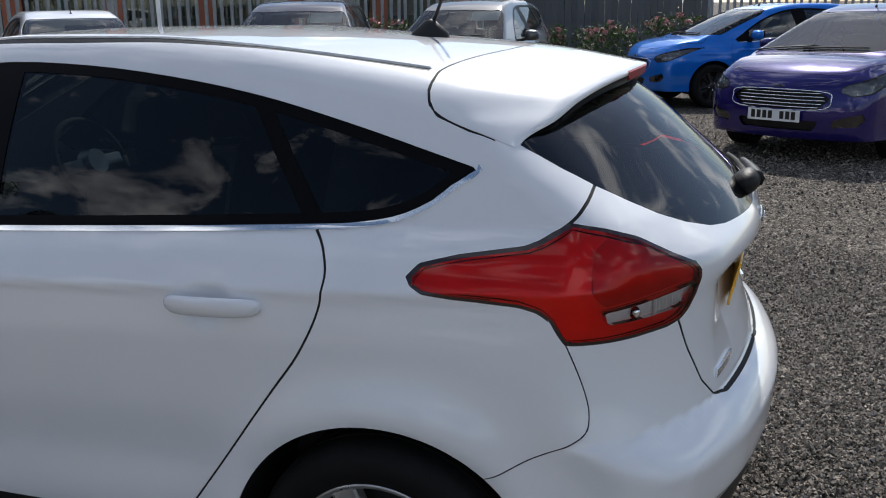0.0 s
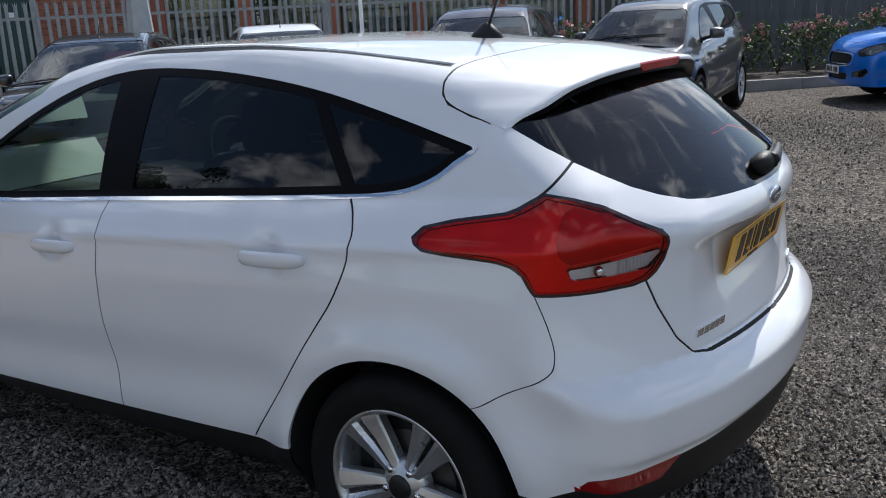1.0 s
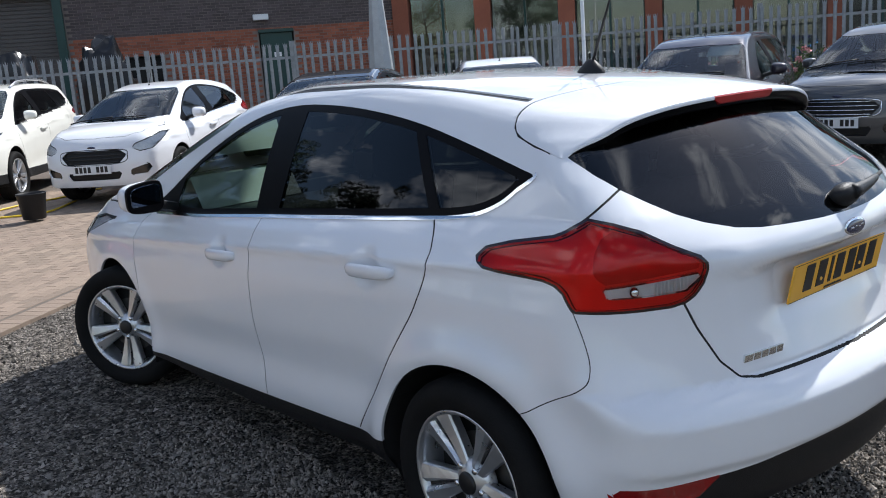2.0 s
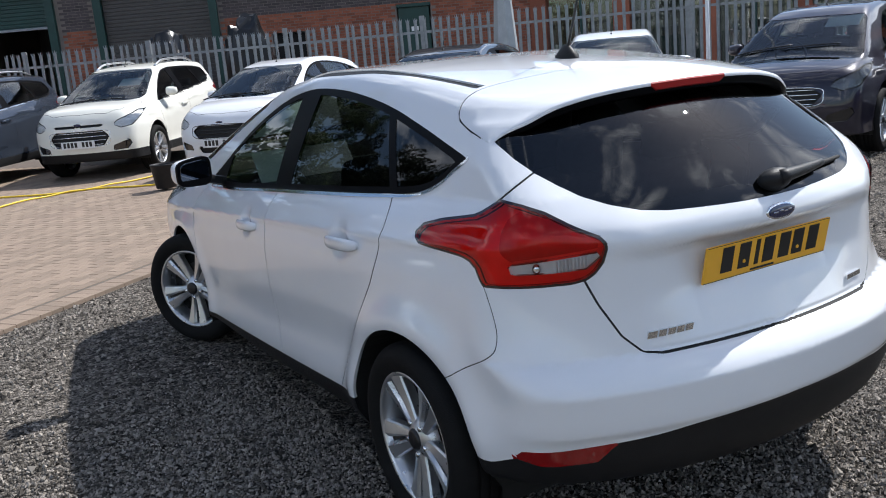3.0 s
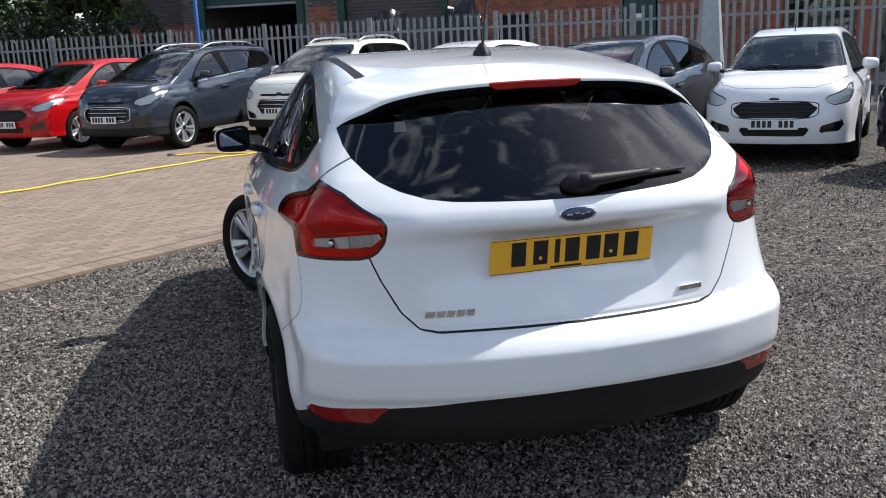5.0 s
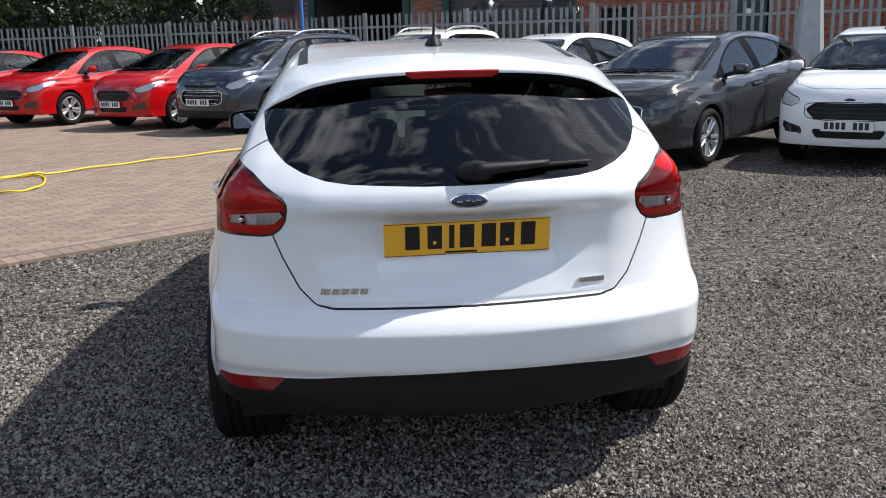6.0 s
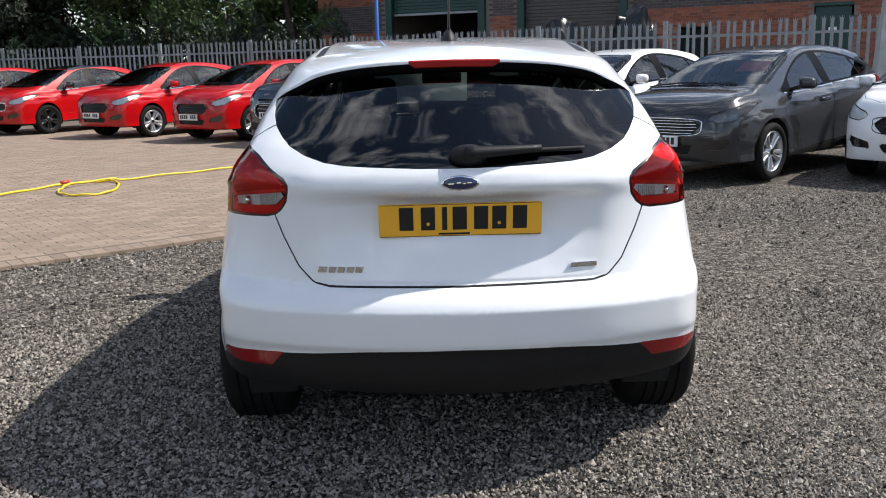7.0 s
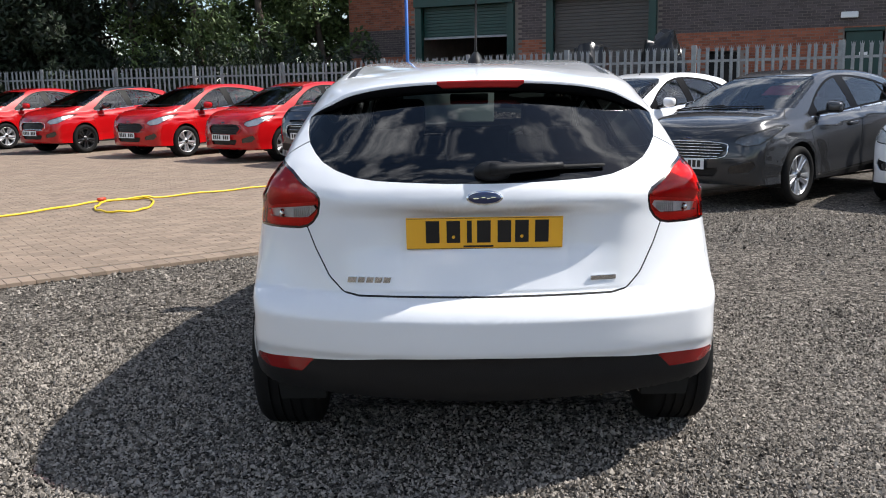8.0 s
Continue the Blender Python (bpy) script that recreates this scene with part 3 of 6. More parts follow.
def emit(name, v, f, nrm, sel, material, parent, scale, mode="pair", offset=0.0, flange=0.012, label="", split=False):
    """Makes a panel, with its edges folded inwards, from some of the triangles: two of them, or one over the middle line."""
    tri = f[sel]
    if not len(tri):
        return []
    if split:
        # one object for each connected stretch
        ids, flat = np.unique(tri, return_inverse=True)
        t3, comp = flat.reshape(-1, 3), np.arange(len(ids))
        for _ in range(400):
            low = comp[t3].min(1)
            nxt = comp.copy()
            for k in range(3):
                np.minimum.at(nxt, t3[:, k], low)
            nxt = nxt[nxt]
            if (nxt == comp).all():
                break
            comp = nxt
        where, own = np.flatnonzero(sel), comp[t3[:, 0]]
        out = []
        for c in np.unique(own):
            if (own == c).sum() > 5:
                out += emit(name, v, f, nrm, where[own == c], material, parent, scale, mode, offset, flange, label)
        return out
    used, inv = np.unique(tri, return_inverse=True)
    t = inv.reshape(-1, 3)
    p, n = v[used] + nrm[used] * offset, nrm[used]
    e = np.concatenate([t[:, [0, 1]], t[:, [1, 2]], t[:, [2, 0]]])
    key = np.sort(e, 1)
    u, first, cnt = np.unique(key, axis=0, return_index=True, return_counts=True)
    rim = e[first[cnt == 1]]
    rim = rim[~((np.abs(p[rim[:, 0], 0]) < 1e-6) & (np.abs(p[rim[:, 1], 0]) < 1e-6))]
    faces, pts, nn = t.tolist(), p, n
    if flange and len(rim):
        k = len(p)
        a, b = p[rim[:, 0]], p[rim[:, 1]]
        pts = np.vstack([p, a, b, a - n[rim[:, 0]] * flange, b - n[rim[:, 1]] * flange])
        nn = np.vstack([n, np.zeros((4 * len(rim), 3))])
        m, i = len(rim), np.arange(len(rim))
        faces = faces + np.stack([k + i + m, k + i, k + i + 2 * m, k + i + 3 * m], 1).tolist()
    sc = np.asarray(scale)
    nn = nn / sc
    pts = pts * sc
    flip, mir = [list(reversed(q)) for q in faces], np.array([-1.0, 1.0, 1.0])
    out = []
    if mode == "join":
        k = len(pts)
        other = np.where(np.abs(pts[:, 0]) < 1e-6, np.arange(k), np.arange(k) + k).tolist()
        out.append(mesh_ob(name, np.vstack([pts, pts * mir]), faces + [[other[i] for i in q] for q in flip], material, parent, True, np.vstack([nn, nn * mir]), label))
    else:
        out.append(mesh_ob(name, pts, faces, material, parent, True, nn, label))
        out.append(mesh_ob(name, pts * mir, flip, material, parent, True, nn * mir, label))
    return out


def top_of(field, x, y, lo=0.5, hi=1.7):
    """The height of the body over a point of its plan."""
    for _ in range(14):
        m = (lo + hi) / 2
        if field(np.array([x]), np.array([y]), np.array([m]))[0] < 0:
            lo = m
        else:
            hi = m
    return lo


def tail_of(field, x, z, lo=-1.2, hi=0.3):
    for _ in range(14):
        m = (lo + hi) / 2
        if field(np.array([x]), np.array([m]), np.array([z]))[0] > 0:
            lo = m
        else:
            hi = m
    return hi


def side_of(field, y, z):
    """The half widths of the body at points of its side view."""
    y, z = np.asarray(y, float), np.maximum(np.asarray(z, float), 0.26)
    lo, hi = np.full(len(y), 0.3), np.full(len(y), 1.0)
    for _ in range(14):
        m = (lo + hi) / 2
        inside = field(m, y, z) < 0
        lo, hi = np.where(inside, m, lo), np.where(inside, hi, m)
    return lo


# wheels, once
def spoke_mesh(s):
    """One of a pair of spokes that splay from the hub to the rim, pointing along +z, face looking to -x. s: -1 or 1."""
    bm = bmesh.new()
    ring = []
    for z, inner, outer, x in ((0.036, 0.003, 0.027, 0.014), (0.066, 0.004, 0.033, 0.012), (0.100, 0.0055, 0.042, 0.010), (0.140, 0.007, 0.053, 0.006), (0.175, 0.008, 0.063, 0.001), (0.200, 0.008, 0.072, -0.003), (0.217, 0.007, 0.083, -0.004)):
        crest = inner + 0.22 * (outer - inner)
        sec = ((x + 0.044, inner), (x + 0.010, inner), (x, crest), (x + 0.006, outer - 0.004), (x + 0.013, outer), (x + 0.044, outer - 0.004))
        ring.append([bm.verts.new((a, s * b, z)) for a, b in sec])
    for a, b in zip(ring[:-1], ring[1:]):
        for i in range(6):
            bm.faces.new((a[i], a[(i + 1) % 6], b[(i + 1) % 6], b[i]))
    bm.faces.new(ring[0]), bm.faces.new(ring[-1])
    bmesh.ops.recalc_face_normals(bm, faces=bm.faces)
    return bm


def slot_mesh():
    """The deep web between two spokes of a pair; its black stands for shade."""
    bm = bmesh.new()
    web = [[bm.verts.new((x, y, z)) for y in (-w, 0, w)] for z, w, x in ((0.036, 0.006, 0.026), (0.080, 0.010, 0.034), (0.140, 0.015, 0.036), (0.185, 0.017, 0.030), (0.212, 0.018, 0.014))]
    for a, b in zip(web[:-1], web[1:]):
        for i in range(2):
            bm.faces.new((a[i], a[i + 1], b[i + 1], b[i]))
    bmesh.ops.recalc_face_normals(bm, faces=bm.faces)
    return bm


def wheel_master(alloy, hide):
    """A wheel at the origin, axle along x, outer face towards -x."""
    w = thing("wheel", "", "")
    R, r0 = 0.320, 0.222
    prof = [(0.02, r0), (-0.002, r0 + 0.004), (-0.006, r0 + 0.016), (-0.016, r0 + 0.03), (-0.020, r0 + 0.05), (-0.016, r0 + 0.072), (-0.004, R - 0.014), (0.006, R - 0.006), (0.018, R - 0.002)]
    for g in (0.05, 0.088, 0.126, 0.164):
        prof += [(g - 0.006, R), (g - 0.005, R - 0.008), (g + 0.005, R - 0.008), (g + 0.006, R)]
    prof += [(0.196, R - 0.002), (0.21, R - 0.008), (0.222, R - 0.03), (0.224, r0 + 0.04), (0.20, r0)]
    tyre = mesh_ob("tyre", *lathe(prof, 60), M_TYRE, w)
    tyre.data.set_sharp_from_angle(angle=radians(40))
    rim = mesh_ob("rim", *lathe([(0.21, r0 - 0.002), (0.205, r0 - 0.012), (0.13, r0 - 0.028), (0.05, r0 - 0.022), (0.012, r0 - 0.014), (0.0, r0 - 0.007), (-0.004, r0 + 0.001), (-0.002, r0 + 0.005), (0.01, r0 + 0.004)], 72), alloy, w)
    for p in (part("spoke", spoke_mesh(-1), alloy, rim, at=pose(0.004, 0, 0)), part("spoke", spoke_mesh(1), alloy, rim, at=pose(0.004, 0, 0)),
              part("spoke_slot", slot_mesh(), M_ALLOYBLACK, rim, "web between the spokes, coloured black as the slot's shade", at=pose(0.004, 0, 0))):
        for i in range(1, 5):
            share(p, rim, pose(0.004, 0, 0, 72 * i))
    mesh_ob("hub", *lathe([(0.06, 0.078), (0.034, 0.072), (0.024, 0.062), (0.013, 0.044), (0.010, 0.036)], 40), alloy, rim)
    mesh_ob("centre_cap", *lathe([(0.010, 0.036), (0.003, 0.034), (0.000, 0.029), (0.001, 0.0001)], 32), M_CHAR, rim, label="dark round cap")
    nut = mesh_ob("wheel_nut", *lathe([(0.03, 0.0125), (-0.004, 0.0115), (-0.008, 0.009), (-0.008, 0.0001)], 6), M_CHROME, rim)
    nut.matrix_basis = pose(0.016, 0, 0.055)
    for i in range(1, 5):
        share(nut, rim, pose(0, 0, 0, 72 * i) @ pose(0.016, 0, 0.055))
    mesh_ob("brake_disc", *lathe([(0.075, 0.14), (0.075, 0.04)], 40), mat("disc_iron", (0.09, 0.085, 0.08), 0.45, metal=0.6, vary=0.4), w, label="dull iron brake disc")
    mesh_ob("wheel_well", *lathe([(0.085, 0.198), (0.085, 0.001)], 32), M_SEAL, w)
    return w


WHEEL = wheel_master(M_ALLOY, True)
WHEEL_BLACK = wheel_master(M_ALLOYBLACK, True)
USED_MASTERS = [WHEEL, WHEEL_BLACK]


def seat_parts(parent, x, y, sc, w=0.50, back=0.62):
    """A car seat with its backrest and head restraint."""
    X = lambda px, py, pz, rx=0: pose(px * sc[0], py * sc[1], pz * sc[2], rx)
    part("seat_cushion", box(bmesh.new(), (w, 0.50, 0.16), X(x, y + 0.05, 0.50), 0.05, 3), M_FABRIC, parent, smooth=True)
    s = part("seat_back", box(bmesh.new(), (w, 0.15, back), X(x, y - 0.25, 0.82, 14), 0.05, 3), M_FABRIC, parent, smooth=True)
    bm = box(bmesh.new(), (0.25, 0.11, 0.19), X(x, y - 0.37, 1.22, 8), 0.045, 3)
    cyl(bm, 0.007, 0.007, 0.2, X(x - 0.06, y - 0.34, 1.10), 8)
    cyl(bm, 0.007, 0.007, 0.2, X(x + 0.06, y - 0.34, 1.10), 8)
    part("head_restraint", bm, M_FABRIC, s, smooth=True)


def cabin(parent, sc):
    """Dashboard, steering wheel, seats and floor."""
    X = lambda px, py, pz, rx=0, ry=0, rz=0: pose(px * sc[0], py * sc[1], pz * sc[2], rx, ry, rz)
    bm = box(bmesh.new(), (1.34 * sc[0], 0.62, 0.20), X(0, 2.30, 0.785, -4), 0.06, 3)
    box(bm, (1.30 * sc[0], 0.05, 0.50), X(0, 2.63, 0.68), 0.01)
    box(bm, (0.34, 0.16, 0.10), X(0.36, 2.02, 0.86), 0.03, 2)
    box(bm, (0.30, 0.9, 0.35), X(0, 1.5, 0.42), 0.05, 2)
    part("dashboard", bm, M_INT, parent, smooth=True)
    box_floor = box(bmesh.new(), (1.40 * sc[0], 2.6 * sc[1], 0.04), X(0, 1.0, 0.30))
    box(box_floor, (1.66 * sc[0], 1.75 * sc[1], 0.03), X(0, 1.36, 0.315))
    box(box_floor, (1.2 * sc[0], 0.5, 0.03), X(0, -0.28, 0.92))
    part("cabin_floor", box_floor, M_INT, parent)
    th = np.linspace(0, 2 * np.pi, 29)
    v, f = tube(np.stack([0.18 * np.cos(th), 0 * th, 0.18 * np.sin(th)], 1), 0.015, 8)
    sw = mesh_ob("steering_wheel", v, f, M_INT, parent)
    sw.matrix_basis = X(0.36, 1.78, 0.96, -24)
    bm = box(bmesh.new(), (0.32, 0.03, 0.05), Matrix(), 0.012)
    box(bm, (0.05, 0.03, 0.16), pose(0, 0, -0.09), 0.012)
    cyl(bm, 0.06, 0.05, 0.05, pose(0, -0.01, 0, 90), 20)
    part("steering_boss", bm, M_ALLOY if sc[0] == 1 else M_INT, sw, smooth=True)
    for x in (-0.36, 0.36):
        seat_parts(parent, x, 1.20, sc)
    part("rear_bench", box(bmesh.new(), (1.22 * sc[0], 0.48, 0.16), X(0, 0.50, 0.50), 0.05, 3), M_FABRIC, parent, smooth=True)
    part("rear_seat_back", box(bmesh.new(), (1.22 * sc[0], 0.14, 0.58), X(0, 0.20, 0.80, 14), 0.05, 3), M_FABRIC, parent, smooth=True)
    for x in (-0.40, 0.0, 0.40):
        part("head_restraint", box(bmesh.new(), (0.26, 0.10, 0.14), X(x, 0.10, 1.13, 8), 0.04, 3), M_FABRIC, parent, smooth=True)
    part("rear_view_mirror", box(bmesh.new(), (0.23, 0.03, 0.065), X(0, 1.86, 1.30), 0.012), M_INT, parent, smooth=True)


def oval(w, h, d, power, m, lean=0.0, swell=0.0):
    """A plate with a rounded, nearly square outline; its front looks to -y."""
    bm = bmesh.new()
    th = [2 * math.pi * i / 40 for i in range(40)]
    ring = []
    for y, s in ((d / 2, 0.97), (d * 0.2, 1.0), (-d * 0.35, 1.0), (-d / 2, 0.965)):
        row = []
        for t in th:
            x = math.copysign(abs(math.cos(t)) ** (2 / power), math.cos(t)) * w / 2 * s
            z = math.copysign(abs(math.sin(t)) ** (2 / power), math.sin(t)) * h / 2 * s
            row.append(bm.verts.new(m @ Vector((x, y, z * (1 + lean * x) + 0.02 * lean * x))))
        ring.append(row)
    for a, b in zip(ring[:-1], ring[1:]):
        for i in range(40):
            bm.faces.new((a[i], a[(i + 1) % 40], b[(i + 1) % 40], b[i]))
    bm.faces.new(ring[0]), bm.faces.new(ring[-1])
    bmesh.ops.recalc_face_normals(bm, faces=bm.faces)
    return bm


def door_mirror(parent, sc, side, shell, glass=None):
    """A wing mirror: housing, glass and foot. side: -1 is the car's left."""
    g = bmesh.new()
    bmesh.ops.create_uvsphere(g, u_segments=40, v_segments=20, radius=1.0, matrix=Matrix.Rotation(radians(90), 4, "X"))
    for v in g.verts:
        x, y, z = v.co
        r = math.hypot(x, z) + 1e-9
        c, s = x / r, z / r
        e = 1 / (abs(c) ** 3.4 + abs(s) ** 3.4) ** (1 / 3.4)
        y = max(y, -0.42)
        grow = r ** 0.8 * e
        x, z = c * grow * 0.092, s * grow * 0.067
        v.co = (x, y * 0.085, z * (1 - 1.2 * x * side))
    at = pose(side * 0.935 * sc[0], 2.03 * sc[1], 1.052 * sc[2], 0, 0, -side * 12)
    h = part("door_mirror", g, shell, parent, smooth=True, at=at)
    part("mirror_rim", oval(0.186, 0.139, 0.022, 4.0, pose(0, -0.036, 0.0), -1.1 * side), M_TRIM, h, "black plastic rim", smooth=False)
    part("mirror_glass", oval(0.154, 0.107, 0.006, 4.2, pose(0, -0.0465, 0.001, 4), -1.1 * side), M_MIRROR, h, "silvered mirror glass")
    part("mirror_foot", box(bmesh.new(), (0.13, 0.07, 0.045), pose(-side * 0.12, 0.0, -0.055, 0, -side * 16), 0.02), M_PLASTIC, h, "black plastic foot", smooth=True)


def number_plate(parent, m, face, label):
    """A plate with plain dark bars in place of its characters."""
    p = part("number_plate", box(bmesh.new(), (0.52, 0.006, 0.111), Matrix(), 0.0025), face, parent, label, at=m)
    bar = None
    for i in (0, 1, 2, 3, 5, 6, 7):
        m_ = pose(-0.205 + i * 0.0575, -0.0035, 0.004)
        bar = share(bar, p, m_) if bar else part("plate_bar", box(bmesh.new(), (0.040, 0.002, 0.074)), M_CHAR, p, at=m_)
    return p


SHELLS = {}


def panels(kind, fine, tall, field, roof):
    """The left half of a kind of car, cut along its panel lines and named triangle by triangle; made once a kind."""
    key_ = (kind, fine, roof)
    if key_ in SHELLS:
        return SHELLS[key_]
    v, f = half_shell(field, 0.0, 2.6, 0.80, *((170, 145, 115, 50) if fine else (62, 60, 24, 38)))
    for key, level in CUTS:
        if not fine and (key in ("reflector", "spoil", "strip", "lampdome") or (key == "dlo" and level > 0)):
            continue
        v, f = cut_mesh(v, f, region(key, v, tall) - level)
    if roof:
        v, f = cut_mesh(v, f, region("roof", v, tall))
    if tall == 1:
        v, f = cut_mesh(v, f, v[:, 2] - 0.365)
    c = v[f].mean(1)
    rc = {k: region(k, c, tall) for k in {k for k, _ in CUTS} | {"roof"}}
    lab = classify(c, rc, fine)
    if roof:
        lab[(rc["roof"] < 0) & (lab == "body")] = "roof"
    if tall == 1:
        lab[(c[:, 2] < 0.365) & np.isin(lab, ("body", "rear_bumper", "bumper_trim"))] = "cladding"
    h = 0.004
    nrm = np.stack([field(*(v + d).T) - field(*(v - d).T) for d in np.eye(3) * h], 1)
    nrm[np.abs(v[:, 0]) < 1e-6, 0] = 0
    nrm /= np.linalg.norm(nrm, axis=1)[:, None] + 1e-12
    SHELLS[key_] = (v, f, nrm, lab)
    return SHELLS[key_]


def build_car(name, label, m, shell, scale=(1, 1, 1), kind="hatch", fine=False, wheels=None, roof=None, mirror=None, mirror_cap=None, rails=False,
              grille=None, grille_bars=4, bar_mat=None, group="cars parked in the yard", doors=True, lamp_back=None, window_sheet=False):
    e = thing(name, label, "car", m, group)
    tall = {"suv": 1, "mpv": 2}.get(kind, 0)
    if kind == "suv":
        field = make_field(SUV_ROOF, SUV_TAIL, dish=0.3, bow=lambda z: 0.14 + 0 * z, crown=0.08)
    elif kind == "mpv":
        field = make_field(MPV_ROOF, SUV_TAIL, dish=0.3, bow=lambda z: 0.16 + 0 * z, crown=0.08)
    else:
        field = make_field(cups=((0.412, 0.918), (1.435, 0.856)) if fine else ())
    v, f, nrm, lab = panels(kind, fine, tall, field, bool(roof))
    E = lambda nm, lb, mt, mode="pair", **k: emit(nm, v, f, nrm, lab == lb, mt, e, scale, mode, **k)
    E("body", "body", shell, "join")
    E("roof_panel", "roof", roof, "join", label="black roof")
    E("bonnet", "bonnet", shell, "join")
    E("tailgate", "tailgate", shell, "join")
    E("rear_bumper", "rear_bumper", shell, "join")
    E("bumper_trim", "bumper_trim", M_PLASTIC, "join", label="black plastic lower bumper")
    E("cladding", "cladding", M_PLASTIC, "join", label="black plastic lower cladding")
    E("front_door", "front_door", shell)
    E("rear_door", "rear_door", shell)
    E("sill", "sill", M_PLASTIC, label="black plastic sill")
    for g in ("gap_a", "gap_b", "gap_c", "gap_bumper"):
        E("panel_gap", g, M_SEAL, offset=-0.0015, flange=0, split=True)
    for g in ("gap_bonnet", "gap_gate", "gap_spoil"):
        E("panel_gap", g, M_SEAL, offset=-0.0015, flange=0, split=True)
    E("roof_strip", "strip", M_PLASTIC, offset=-0.006, flange=0, label="black roof channel strip")
    if not fine:
        part("underbody", box(bmesh.new(), (1.42 * scale[0], 3.9 * scale[1], 0.07), pose(0, 1.35 * scale[1], 0.27 * scale[2]), 0.02), M_PLASTIC, e)
    lens = np.isin(lab, ("tail_lamp", "tail_lamp_dome"))
    emit("tail_lamp", v, f, nrm, lens, M_RED if fine else M_REDDEEP, e, scale, offset=0.002, label="red plastic tail lamp lens")
    E("lamp_edge", "lamp_edge", M_LAMPEDGE, flange=0.006, label="black lamp border")
    E("reverse_lamp", "reverse_lamp", M_CLEAR, offset=0.002, label="clear reversing lamp")
    emit("lamp_housing", v, f, nrm, (lab == "tail_lamp"), M_LAMPRED, e, scale, offset=-0.016, flange=0)
    if fine:
        for side in (-1, 1):
            for k in range(9):
                x_ = 0.592 + 0.008 * k
                y_ = tail_of(field, x_, 0.955) + 0.012
                part("lamp_rib", box(bmesh.new(), (0.0035, 0.008, 0.030), pose(side * x_, y_, 0.957 - 0.0012 * k), 0.0008, 1), M_LAMPBACK, e)
            yb_ = tail_of(field, 0.70, 0.945) + 0.012
            bulb = bmesh.new()
            bmesh.ops.create_uvsphere(bulb, u_segments=16, v_segments=8, radius=0.014, matrix=pose(side * 0.70, yb_, 0.945))
            part("lamp_bulb", bulb, M_CHROME, e, "small bulb in the reversing lamp", smooth=True)
    E("lamp_dome", "tail_lamp_dome", M_LAMPDOME, offset=-0.005, flange=0.012, label="smooth red inner lamp dome")
    emit("lamp_bowl", v, f, nrm, (lab == "reverse_lamp"), M_LAMPBACK, e, scale, offset=-0.014, flange=0)
    E("reflector", "reflector", M_REDDEEP, offset=0.001, label="red bumper reflector")
    side_glass = M_GLASSDARK if fine else M_GLASSBG
    E("rear_window", "rear_window", M_GLASSREAR if fine else M_GLASSBG, "join", offset=-0.003, label="dark tinted rear window")
    E("windscreen", "windscreen", M_GLASS if fine else M_SCREENBG, "join", offset=-0.003)
    E("front_window", "front_window", M_GLASS if fine else M_GLASSBG, offset=-0.004, label="green-tinted window")
    E("rear_door_window", "rear_window_side", side_glass, offset=-0.004, label="dark tinted window")
    E("quarter_window", "quarter_window", side_glass, offset=-0.004, label="dark tinted window")
    E("window_trim", "window_trim", M_TRIM, offset=-0.002, label="gloss black window surround")
    E("window_strip", "chrome", M_CHROME, offset=0.004, label="bright chrome strip")
    E("headlamp", "headlamp", M_CLEAR, label="clear headlamp")
    E("headlamp_edge", "headlamp_edge", M_SEAL, offset=-0.003, flange=0.01, label="black lamp border")
    emit("headlamp_bowl", v, f, nrm, np.isin(lab, ("headlamp", "headlamp_edge")), lamp_back or M_LAMPBACK, e, scale, offset=-0.014, flange=0)
    E("grille", "grille", grille or M_PLASTIC, "join", offset=-0.03, flange=0)
    E("intake", "intake", M_PLASTIC, "join", offset=-0.03, flange=0)
    E("fog_lamp", "fog_lamp", M_BLACKGLOSS, offset=-0.012, flange=0)
    sc = np.array(scale, float)
    # wheels and arches
    wm = wheels or WHEEL
    rs = sc[2] if kind == "hatch" else sc[2] * 0.97
    for wy, steer in ((0.0, 0), (2.648, 32 if fine else 0)):
        for side in (-1, 1):
            w = copy_thing(wm, pose(side * 0.872 * sc[0], wy * sc[1], 0.320 * rs, 35, 0, 0 if side < 0 else 180) @ Matrix.Diagonal((1, rs, rs, 1)))
            if steer:
                w.matrix_basis = pose(side * 0.872 * sc[0], wy * sc[1], 0.320 * rs, 0, 0, steer) @ pose(0, 0, 0, 35, 0, 0 if side < 0 else 180) @ Matrix.Diagonal((1, rs, rs, 1))
            w.name = "wheel"
            w.parent = e
            th = np.linspace(-0.5, math.pi + 0.5, 25)
            pts, n = [], len(th)
            ring = [(wy + 0.372 * math.cos(t), max(0.325 + 0.372 * math.sin(t), 0.2)) for t in th]
            wide = side_of(field, [y for y, _ in ring], [z for _, z in ring]) - 0.012
            pts += [(side * float(x) * sc[0], y * sc[1], z * sc[2]) for x, (y, z) in zip(wide, ring)]
            pts += [(side * 0.60 * sc[0], y * sc[1], z * sc[2]) for y, z in ring]
            pts += [(side * 0.60 * sc[0], wy * sc[1], 0.33 * sc[2])]
            q = [(i, i + 1, n + i + 1, n + i) for i in range(n - 1)] + [(n + i, n + i + 1, 2 * n) for i in range(n - 1)]
            mesh_ob("wheel_arch", pts, q, M_SEAL, e, smooth=False)
